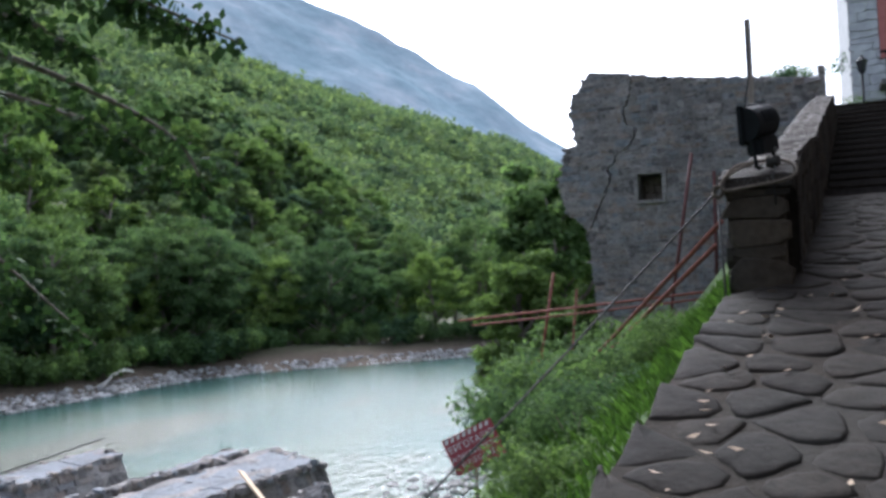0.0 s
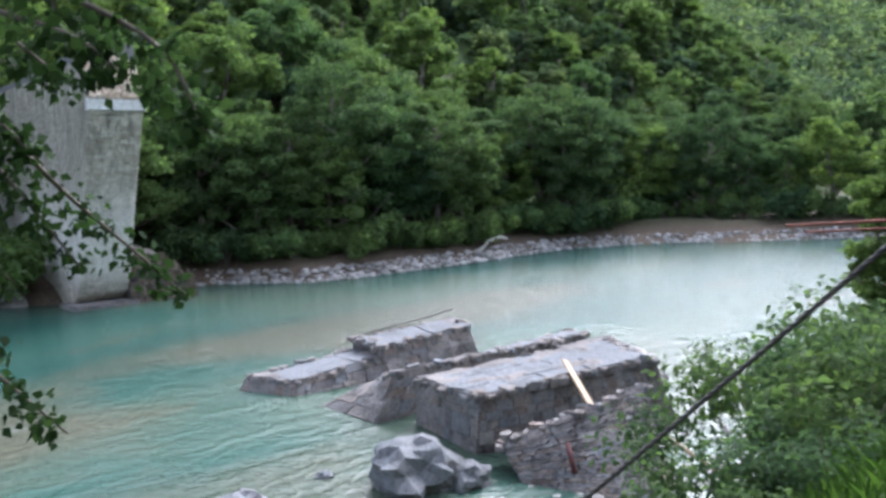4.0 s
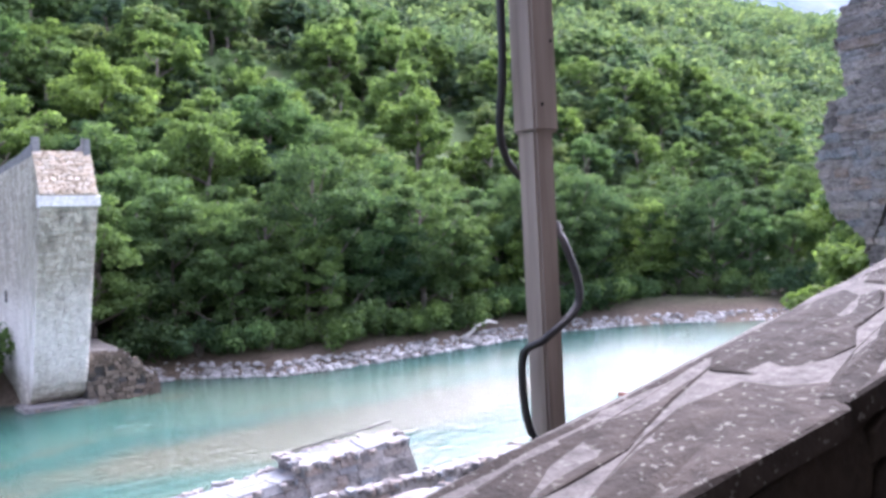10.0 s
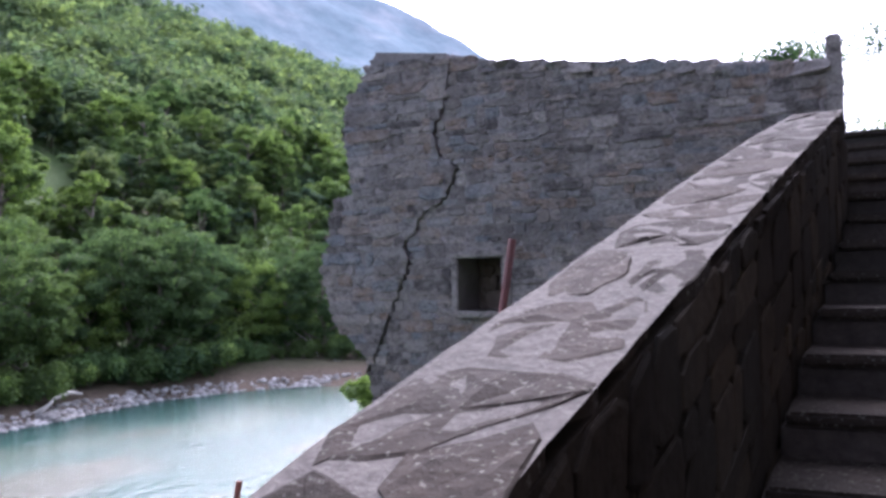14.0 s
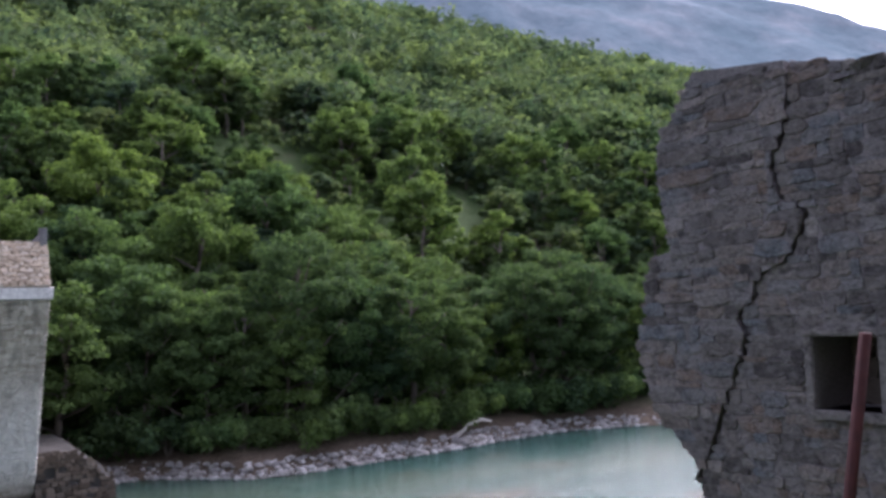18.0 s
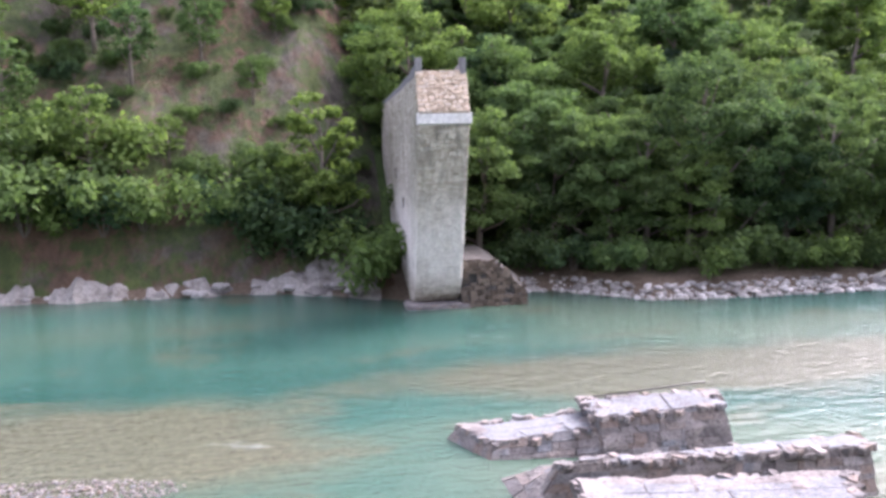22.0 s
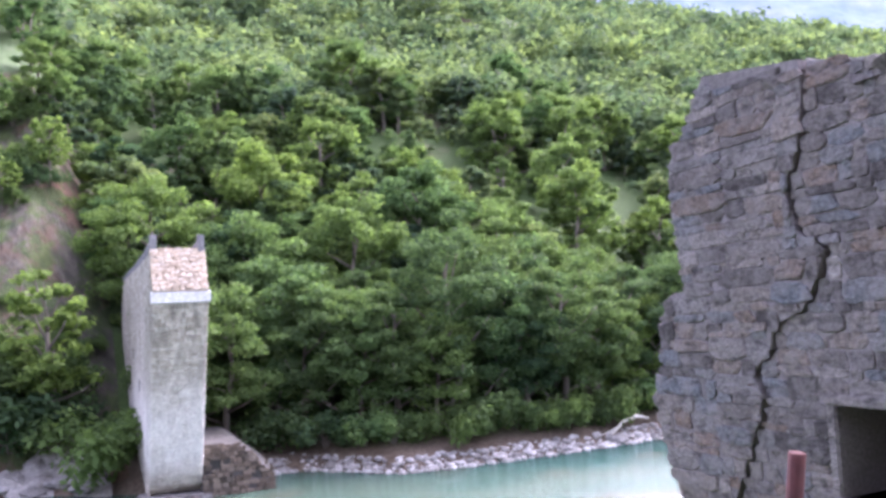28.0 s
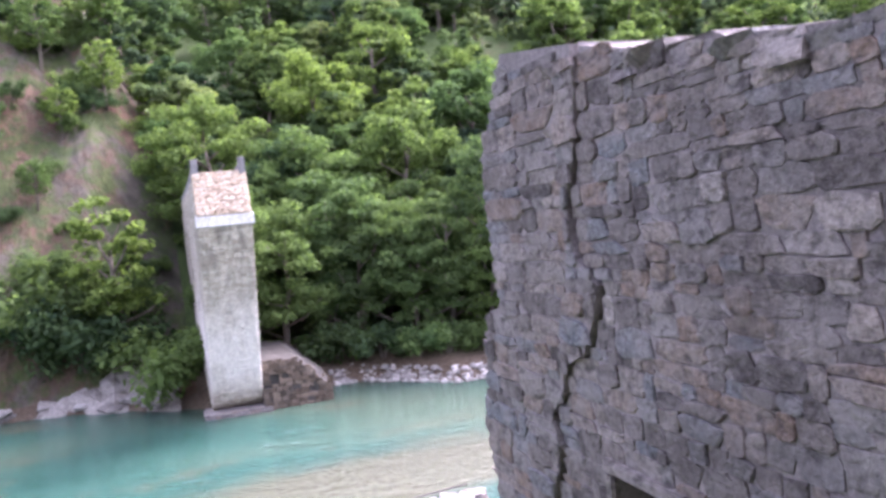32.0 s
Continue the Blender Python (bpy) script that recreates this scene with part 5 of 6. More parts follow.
def build_pier():
    root = new("end_pier")
    x0, y0, z0 = PIER_LO
    x1, y1, z1 = PIER_HI
    part("core", bm_mesh("core", box((x0 + 0.03, y0, z0), (x1 - 0.03, y1 - 0.03, z1)), PARAPET_STONE), root)
    g = np.random.default_rng(61)
    faces = [((x1, y1, z0), (x0, y1, z0), (x0, y1, z1), (x1, y1, z1)), ((x1, y0, z0), (x1, y1, z0), (x1, y1, z1), (x1, y0, z1))]
    for q in faces:
        q = [Vector(p) - (Vector((0, 0.03, 0)) if q is faces[0] else Vector((0.03, 0, 0))) for p in q]
        for c in quad_stones(g, *q, 0.15, 0.3, 0.035):
            part("stone", mesh_of("stone", c, STONE_FACES, PARAPET_PIECE), root)
    bm = box((x0 - 0.03, y0 + 0.03, z1 + 0.005), (x1 + 0.03, y1 + 0.02, z1 + 0.08), 0.0)
    bmesh.ops.subdivide_edges(bm, edges=bm.edges, cuts=7, use_grid_fill=True)
    for v in bm.verts:
        if v.co.z > z1 + 0.04:
            v.co.z += (y1 + 0.02 - v.co.y) * 0.3
        v.co += Vector((noise.noise(v.co * 9), noise.noise(v.co * 9 + Vector((3, 0, 0))), 0.5 * noise.noise(v.co * 8 + Vector((0, 5, 0))))) * 0.02
    part("cap_slab", bm_mesh("cap_slab", bm, COPING), root, "thick worn capstone")
    return tagged(root, "dark stone pier with a worn capstone", "pillar")


build_pier()


def build_stairs():
    root = new("stone_stairs")
    n = 15
    for i in range(n):
        z = 9.055 + i * 0.15
        y1 = 7.2 - i * 0.4
        bm = box((-8.4, y1 - 0.75, z - 0.4), (inner_x(y1) - 0.02 if y1 > 3.3 else -5.42, y1, z), 0.012)
        st = part("step", bm_mesh("step", bm, STAIR_STONE), root)
        part("tread_slab", bm_mesh("tread_slab", box((-8.4, y1 - 0.43, z + 0.002), (inner_x(y1) - 0.04 if y1 > 3.3 else -5.44, y1 + 0.03, z + 0.045), 0.012), COPING), st, "worn tread slab")
    part("landing", bm_mesh("landing", box((-9.0, -3.5, 10.2), (-5.72, 1.25, 11.25), 0.02), STAIR_STONE), root)
    return tagged(root, "shaded stone stairs beside the parapet", "stairs")


build_stairs()


# ---- floodlight, rope, post ----
def build_floodlight():
    root = new("floodlight")
    n = Vector((0.923, -0.385, 0)).normalized()
    u = Vector((-0.376, -0.9, 0.213)).normalized()
    w = u.cross(n).normalized()
    base = Vector((-4.772, 13.114, 8.66))
    m = Matrix(((u.x, n.x, w.x, base.x), (u.y, n.y, w.y, base.y), (u.z, n.z, w.z, base.z), (0, 0, 0, 1))) @ Matrix.Scale(1.155, 4)
    up = m @ Matrix.Translation((0, 0, 0.262)) @ Matrix.Rotation(radians(4), 4, "X")
    # local: x along the lamp, y forward, z up
    w, r = 0.136, 0.1
    bm = bmesh.new()
    seg = 28
    rows = []
    for x in (-w, -w * 0.97, w * 0.97, w):
        k = 0.96 if abs(x) == w else 1.0
        rows.append([bm.verts.new((x, -0.02 - r * 0.95 * k * math.sin(math.pi * i / seg), r * k * math.cos(math.pi * i / seg))) for i in range(seg + 1)])
    for a, b in zip(rows, rows[1:]):
        for i in range(seg):
            bm.faces.new((a[i], a[i + 1], b[i + 1], b[i]))
    bm.faces.new(rows[0][::-1])
    bm.faces.new(rows[-1])
    for row in (rows,):
        bm.faces.new([q[0] for q in row])
        bm.faces.new([q[-1] for q in row][::-1])
    housing = part("housing", bm_mesh("housing", bm, BLACK_METAL), root, "rounded black metal housing", m=up)
    for i in range(17):
        x = -0.07 + i * 0.0092
        c = [(-0.02 - (r + 0.003) * 0.95 * math.sin(a), (r + 0.003) * math.cos(a)) for a in (radians(48 + 6 * k) for k in range(8))]
        bm = bmesh.new()
        va = [bm.verts.new((x, y, z)) for y, z in c] + [bm.verts.new((x, y * 0.94, z * 0.94)) for y, z in c[::-1]]
        vb = [bm.verts.new((v.co.x + 0.004, v.co.y, v.co.z)) for v in va]
        bm.faces.new(va)
        bm.faces.new(vb[::-1])
        for k in range(len(va)):
            bm.faces.new((va[k], vb[k], vb[(k + 1) % len(va)], va[(k + 1) % len(va)]))
        part("cooling_fin", bm_mesh("cooling_fin", bm, BLACK_METAL), housing)
    frame_p = part("front_frame", bm_mesh("front_frame", box((-w - 0.02, -0.02, -r - 0.012), (w + 0.02, 0.012, r + 0.012), 0.006), BLACK_METAL), root, "black glass frame", m=up)
    part("glass", bm_mesh("glass", box((-w + 0.01, 0.013, -r + 0.02), (w - 0.01, 0.018, r - 0.02), 0.001), GLASS_DARK), frame_p, "dark lamp glass")
    for s in (-1, 1):
        part("clip", bm_mesh("clip", box((s * 0.127 - 0.012, -0.045, r), (s * 0.127 + 0.012, 0.018, r + 0.03), 0.008), GREY_METAL), frame_p, "worn metal clip")
        part("hinge", bm_mesh("hinge", box((s * 0.127 - 0.012, -0.03, -r - 0.026), (s * 0.127 + 0.012, 0.012, -r - 0.008), 0.006), GREY_METAL), frame_p)
    part("gear_box", bm_mesh("gear_box", box((-0.112, -0.1, 0.075), (0.112, 0.0, 0.175), 0.012), BLACK_METAL), root, "black control gear box", m=m)
    for k in range(5):
        part("scuffed_label", bm_mesh("scuffed_label", box((0.02 + k * 0.009, -0.1022, 0.085 + 0.004 * (k % 2)), (0.026 + k * 0.009, -0.101, 0.097 + 0.008 * (k % 3)), 0.0), GREY_METAL), root, m=m)
    for s in (-1, 1):
        part("bracket_arm", bm_mesh("bracket_arm", tube([(s * 0.122, -0.05, 0.18), (s * 0.125, -0.05, 0.1), (s * 0.118, -0.05, 0.012), (s * 0.085, -0.05, 0.004)], [0.011] * 4, 8), BLACK_METAL), root, m=m)
    for y in (-0.075, -0.045):
        part("foot_bar", bm_mesh("foot_bar", box((-0.1, y - 0.006, 0.0), (0.1, y + 0.006, 0.008), 0.002), FOOT_STEEL), root, "dull steel foot bar", m=m)
    part("power_cable", bm_mesh("power_cable", tube([(-0.06, -0.09, 0.08), (-0.065, -0.12, 0.04), (-0.09, -0.14, 0.008), (-0.15, -0.17, 0.0), (-0.19, -0.17, -0.02), (-0.21, -0.17, -0.2)], [0.004] * 6, 6), BLACK_RUBBER, True), root, "thin black power lead", m=m)
    return tagged(root, "black metal floodlight standing on the end pier", "lamp")


build_floodlight()
boulder(-4.875, 13.235, 8.675, 0.105, "round brown stone holding the rope down", "rope_stone", "", bm_mesh("rope_stone", rock(3, 3, (1, 0.9, 0.8), 0.28), STAIR_STONE, True))


def twisted_rope(bm, path, r):
    """A laid rope: three strands wound round the line."""
    pts = []
    for a, b in zip(path, path[1:]):
        a, b = Vector(a), Vector(b)
        k = max(2, int((b - a).length / 0.012))
        pts += [a.lerp(b, i / k) for i in range(k)]
    pts.append(Vector(path[-1]))
    for s in range(3):
        line = []
        for i, p in enumerate(pts):
            d = (pts[min(i + 1, len(pts) - 1)] - pts[max(i - 1, 0)]).normalized()
            u = d.cross(Vector((0.3, 0.5, 0.8))).normalized()
            w = d.cross(u)
            a = i * 0.75 + s * 2.094
            line.append(p + (u * math.cos(a) + w * math.sin(a)) * r * 0.5)
        tube(line, r * 0.62, 5, bm)
    return bm


def smooth_path(pts, n=6):
    """A curve through the points."""
    p = [Vector(q) for q in pts]
    p = [p[0] * 2 - p[1], *p, p[-1] * 2 - p[-2]]
    out = []
    for a, b, c, d in zip(p, p[1:], p[2:], p[3:]):
        for i in range(n):
            t = i / n
            out.append(0.5 * ((2 * b) + (c - a) * t + (2 * a - 5 * b + 4 * c - d) * t * t + (3 * b - a - 3 * c + d) * t ** 3))
    return out + [p[-2]]


KNOT = Vector((-4.53, 13.37, 8.5))


GUY_FOOT = Vector((-1.97, 14.38, 5.84))


def build_rope():
    root = new("rope")
    loop = smooth_path([(-4.791, 13.061, 8.712), (-4.714, 13.168, 8.689), (-4.637, 13.292, 8.654), (-4.568, 13.384, 8.562), (-4.575, 13.415, 8.492), (-4.683, 13.411, 8.5), (-4.806, 13.411, 8.515), (-4.945, 13.399, 8.538), (-5.007, 13.338, 8.577), (-5.007, 13.23, 8.639), (-4.96, 13.114, 8.689), (-4.899, 13.014, 8.723), (-4.822, 12.953, 8.739)])
    part("loop", bm_mesh("loop", twisted_rope(bmesh.new(), loop, 0.012), ROPE, True), root, "coarse brown laid rope")
    second = smooth_path([(-4.837, 13.138, 8.7), (-4.745, 13.23, 8.677), (-4.62, 13.353, 8.61), KNOT + Vector((0.01, 0.01, 0.01))])
    part("strand", bm_mesh("strand", twisted_rope(bmesh.new(), second, 0.011), ROPE, True), root)
    g = np.random.default_rng(4)
    knot = []
    for i in range(34):
        a = i * 0.62
        knot.append(KNOT + Vector((math.cos(a) * 0.03, math.sin(a * 1.5) * 0.03, math.sin(a) * 0.036 - 0.01)))
    part("knot", bm_mesh("knot", tube(knot, 0.0125, 6), ROPE, True), root, "large knot")
    line = smooth_path([KNOT, KNOT.lerp(GUY_FOOT, 0.5) + Vector((0, 0, -0.03)), GUY_FOOT], 8)
    part("guy_line", bm_mesh("guy_line", twisted_rope(bmesh.new(), line, 0.009), CABLE, True), root, "taut dark guy line")
    return tagged(root, "coarse rope knotted round the pier with a taut line", "rope")


build_rope()


def build_post():
    root = new("wooden_post")
    x, y, z = -4.64, 10.38, 8.6
    part("lower_post", bm_mesh("lower_post", box((x - 0.025, y - 0.025, z), (x + 0.025, y + 0.025, 9.78), 0.005), POST_WOOD), root, "weathered square timber")
    up = part("upper_post", bm_mesh("upper_post", box((x - 0.032, y - 0.034, 9.72), (x + 0.03, y + 0.03, 10.5), 0.005), POST_WOOD), root, "weathered square timber lapped over the lower one")
    for i in range(7):
        part("nail", bm_mesh("nail", tube([(x - 0.033, y + 0.012 - 0.03 * (i % 2), 9.77 + i * 0.12), (x - 0.036, y + 0.012 - 0.03 * (i % 2), 9.77 + i * 0.12)], 0.003, 6), BLACK_METAL), up)
    part("cable", bm_mesh("cable", tube(smooth_path([(x + 0.04, y - 0.045, 9.13), (x - 0.045, y + 0.0, 9.15), (x - 0.01, y + 0.055, 9.16), (x + 0.0, y + 0.06, 9.3), (x - 0.045, y + 0.04, 9.34), (x - 0.05, y - 0.045, 9.4), (x - 0.02, y - 0.05, 9.5), (x + 0.045, y - 0.05, 9.6), (x + 0.05, y + 0.04, 9.7), (x + 0.015, y + 0.06, 9.9), (x + 0.015, y + 0.06, 10.48)], 8), 0.008, 6), BLACK_RUBBER, True), root, "black cable winding up the post")
    return tagged(root, "weathered timber post with a black cable", "post")


build_post()


# ---- scaffold rods, sign ----
def rod(a, b, r, label, mat=RUST, name="scaffold_rod", group="rusty scaffold rods"):
    return tagged(new(name, bm_mesh(name, tube([a, Vector(a).lerp(Vector(b), 0.5) + Vector((0, 0, -0.01)), b], r, 8), mat, True)), label, "rod", group)


rod((-0.2, 2.0, 8.2), (0.38, 2.0, 5.2), 0.032, "rusty upright scaffold rod in the grassy bank")
rod((-0.38, 0.8, 7.85), (-0.05, 0.8, 5.0), 0.026, "rusty upright scaffold rod in the grassy bank")
rod((1.82, 2.52, 7.25), (-4.5, 2.82, 7.82), 0.027, "rusty horizontal scaffold rod")
rod((1.55, 2.4, 7.14), (-4.3, 2.68, 7.68), 0.022, "rusty horizontal scaffold rod")
rod((0.4, 2.0, 6.3), (-0.56, 2.0, 6.54), 0.02, "short rusty scaffold rod")
rod((-4.5, 12.85, 8.33), (-1.5, 6.8, 6.25), 0.02, "rusty sloping brace rod")
rod((-4.4, 12.3, 8.18), (-2.5, 8.0, 6.95), 0.02, "rusty sloping brace rod")
rod((-4.53, 13.39, 8.4), (-4.55, 13.4, 7.75), 0.008, "thin dark rod beside the pier", CABLE)
rod((-3.12, 1.9, 10.49), (-2.42, 1.9, 6.5), 0.035, "red-painted steel pole before the abutment", RED_PAINT, "steel_pole", "red steel poles")
rod((-3.38, 0.15, 10.32), (-3.3, 0.17, 7.0), 0.035, "red-painted steel pole before the abutment", RED_PAINT, "steel_pole", "red steel poles")


def text_mesh(body, size):
    cu = bpy.data.curves.new("lettering", "FONT")
    cu.body, cu.size, cu.align_x, cu.extrude = body, size, "CENTER", 0.0006
    ob = bpy.data.objects.new("lettering", cu)
    me = bpy.data.meshes.new_from_object(ob)
    me.materials.clear()
    me.materials.append(SIGN_WHITE)
    return me


def build_sign():
    root = new("warning_sign")
    m = look((-2.95, 13.9, 6.86), (-5.0, 18.9, 7.9)) @ Matrix.Rotation(radians(180), 4, "Y") @ Matrix.Rotation(radians(24), 4, "Z") @ Matrix.Scale(1.2, 4)
    part("board", bm_mesh("board", box((-0.15, -0.105, -0.006), (0.15, 0.105, 0.0), 0.002), SIGN_RED), root, "dark red sheet board", m=m)
    for i, (word, s, y) in enumerate((("ΕΡΓΟΤΑΞΙΟ", 0.05, 0.02), ("ΑΠΑΓΟΡΕΥΕΤΑΙ", 0.038, -0.03), ("Η ΕΙΣΟΔΟΣ", 0.038, -0.075))):
        part("lettering", text_mesh(word, s), root, "white Greek capitals", m=m @ Matrix.Translation((0, y, 0.0015)))
    for i in range(8):
        bm = bmesh.new()
        x = -0.14 + i * 0.035
        q = [bm.verts.new(v) for v in ((x, 0.075, 0.001), (x + 0.017, 0.075, 0.001), (x + 0.027, 0.1, 0.001), (x + 0.01, 0.1, 0.001))]
        bm.faces.new(q)
        part("hazard_stripe", bm_mesh("hazard_stripe", bm, SIGN_WHITE), root, m=m)
    part("stake", bm_mesh("stake", tube([(-2.95, 13.87, 6.9), (-2.94, 13.85, 5.6)], 0.012, 6), POST_WOOD), root)
    return tagged(root, "dark red building-site sign with white Greek lettering", "sign")


build_sign()
PLANK = Vector((11.7, -3.0, 2.25)), Vector((10.1, -2.2, 1.45))
BEAM = Vector((7.3, -1.54, 1.45)), Vector((5.87, -2.6, 0.25))
RED_BEAM = Vector((9.14, -0.08, 1.06)), Vector((8.68, 0.18, 0.42))
plank = tagged(new("plank", bm_mesh("plank", box((-0.13, -1.2, -0.02), (0.13, 1.2, 0.02), 0.004), PLANK_WOOD)), "pale wooden plank leaning on fallen masonry", "plank")
plank.matrix_basis = look(PLANK[0].lerp(PLANK[1], 0.5), PLANK[1]) @ Matrix.Rotation(radians(90), 4, "X") @ Matrix.Rotation(radians(25), 4, "Y")
rod(BEAM[0], BEAM[1], 0.06, "pale worn beam lying across the near shallows", PLANK_WOOD, "timber_beam", "fallen beams")
rod(RED_BEAM[0], RED_BEAM[1], 0.07, "red-painted beam end on the tilted masonry", RED_PAINT, "steel_beam", "fallen beams")
rod((23.6, -3.6, 1.5), (21.9, -7.2, 2.3), 0.03, "thin bent iron bar sticking out of the rubble", CABLE, "iron_bar", "fallen beams")


# ---- house above the stairs, street lamp, shrubs on the abutment ----
def build_house():
    root = new("house")
    part("wall", bm_mesh("wall", box((-13.5, -13.5, 10.5), (-6.65, -7.6, 19.0), 0.03), PLASTER), root, "grey stone wall")
    g = np.random.default_rng(71)
    arr = quad_stones(g, (-6.65, -7.6, 10.6), (-13.5, -7.6, 10.6), (-13.5, -7.6, 19), (-6.65, -7.6, 19), 0.3, 0.55, 0.05, lambda u, v: not (0.12 < u < 0.5 and v > 0.5))
    tagged(part("face_stone", joined_stones("face_stone", arr, PLASTER), root), "squared grey stones", kind="stuff")
    part("shutter", bm_mesh("shutter", box((-8.5, -7.62, 14.1), (-7.42, -7.5, 16.0), 0.02), SHUTTER), root, "faded red wooden shutter")
    part("balcony", bm_mesh("balcony", box((-11.5, -7.6, 13.2), (-7.35, -6.7, 13.36), 0.02), DARK_CORE), root, "dark balcony slab")
    for i in range(14):
        part("baluster", bm_mesh("baluster", tube([(-11.4 + i * 0.3, -6.75, 13.36), (-11.4 + i * 0.3, -6.75, 14.1)], 0.02, 6), BLACK_METAL), root)
    part("handrail", bm_mesh("handrail", box((-11.5, -6.8, 14.1), (-7.35, -6.7, 14.16), 0.01), BLACK_METAL), root)
    part("roof", bm_mesh("roof", extrude_poly([(-14, 18.9), (-6.8, 18.9), (-10.3, 20.8)], -14, -7.1), DARK_CORE), root, "dark roof")
    return tagged(root, "grey stone house with a red shutter above the stairs", "house")


build_house()


def build_lamp():
    root = new("street_lamp")
    x, y = -6.62, -3.2
    part("pole", bm_mesh("pole", tube([(x, y, 11.2), (x, y, 11.5), (x, y, 12.8)], [0.06, 0.035, 0.03], 10), BLACK_METAL, True), root)
    part("lantern", bm_mesh("lantern", tube([(x, y, 12.8), (x, y, 12.86), (x, y, 13.1), (x, y, 13.14)], [0.05, 0.09, 0.13, 0.03], 8), GLASS_DARK), root, "dark glass lantern")
    part("finial", bm_mesh("finial", tube([(x, y, 13.1), (x, y, 13.18), (x, y, 13.26)], [0.15, 0.06, 0.01], 8), BLACK_METAL), root)
    return tagged(root, "black iron street lamp at the top of the stairs", "lamp")


build_lamp()
SHRUBS = [bush_thing("abutment_shrub", "thin leafy shrub growing behind the abutment", make_bush(90 + i, 1.5, 1.3, 6000, 0.03, LEAF), "shrubs behind the abutment") for i in range(2)]


def place_at(kind, x, y, z, s, first=[set()]):
    m = Matrix.Translation((x, y, z)) @ Matrix.Rotation(rng.random() * 6.28, 4, "Z") @ Matrix.Scale(s, 4)
    if kind not in first[0]:
        first[0].add(kind)
        kind.matrix_basis = m
        return kind
    t = copy_thing(kind, m)
    t.scale = (s,) * 3
    return t


for x, y, z, s in ((-5.1, -4.2, 12.2, 1.1), (-4.7, -4.6, 12.2, 0.9), (-4.3, -4.4, 12.1, 0.65), (-3.6, -4.4, 12.2, 0.55), (-6.3, -4.0, 10.8, 1.0), (-6.6, -5, 11.2, 1.1), (-7.4, -4.5, 11.0, 1.0), (-8.2, -5.2, 11.0, 1.1)):
    place_at(SHRUBS[int(rng.integers(2))], x, y, z, s)


# ---- near bank greenery ----
NEAR_BUSH = [bush_thing("bank_shrub", "leafy green shrub on the near bank below the path", make_bush(95 + i, 1.9, 1.5, 3200, 0.055, LEAF), "shrubs of the near bank") for i in range(3)]
for x, y, s in ((-2.3, 9.9, 0.6), (-2.7, 11.4, 0.5), (-1.6, 8.0, 0.65), (-0.7, 6.2, 0.55), (-1.2, 6.2, 0.8), (-2.2, 7.4, 0.6), (-3.0, 6.4, 0.5), (-0.1, 4.0, 0.6), (-0.6, 3.6, 0.75), (-1.7, 3.4, 0.9), (-2.0, 8.8, 0.8), (-2.8, 10.4, 0.45), (-3.2, 12.6, 0.3), (-3.1, 13.3, 0.32), (-3.4, 11.5, 0.3), (-3.3, 14.6, 0.3), (-3.1, 9.4, 0.4), (-2.7, 12.2, 0.4), (-1.6, 5.0, 0.8), (-0.9, 7.2, 0.7), (-3.2, 15.6, 0.26), (-3.4, 10.2, 0.3)):
    x -= 0.4 if y > 9 else 0.2
    place_at(NEAR_BUSH[int(rng.integers(3))], x, y, ground_z(x, y) - 0.15, s)
NEAR_TREE = tree_thing("river_tree", "light green tree at the water's edge below the abutment", make_tree(101, 13.5, 3.2, 30000, 0.15, LEAF_LIGHT, 0.0, -0.2, 24), "trees of the near bank")
place_at(NEAR_TREE, 4.2, -14.5, 0.2, 1.05)
place_at(NEAR_TREE, 2.4, -8.4, 0.3, 0.55)
place_at(NEAR_TREE, 4.6, -11.5, 0.1, 0.75)
place_at(NEAR_TREE, 4.0, -20.0, 0.8, 0.9)


def grass(name, label, count, spot, h, seed, mat=GRASS):
    g = np.random.default_rng(seed)
    p = np.array([spot(g) for _ in range(count)])
    a = g.random(count) * 6.28
    s = h * (0.5 + g.random(count))
    w = 0.012
    d = np.c_[np.cos(a), np.sin(a), np.zeros(count)]
    lean = np.c_[g.normal(size=(count, 2)) * 0.35, np.ones(count)] * s[:, None]
    v = np.stack([p - d * w, p + d * w, p + lean * 0.6 + d * w * 0.6, p + lean * [1.3, 1.3, 0.95]], axis=1)
    return tagged(new(name, quads_mesh(name, v, mat)), label, "grass", kind="stuff")


def verge(g):
    y = 5.5 + 14 * g.random()
    x = path_edge(y) + 0.02 + 1.7 * g.random() ** 1.4
    return x, y, ground_z(x, y) - 0.02


grass("verge_grass", "bright green grass along the edge of the path", 26000, verge, 0.09, 6)


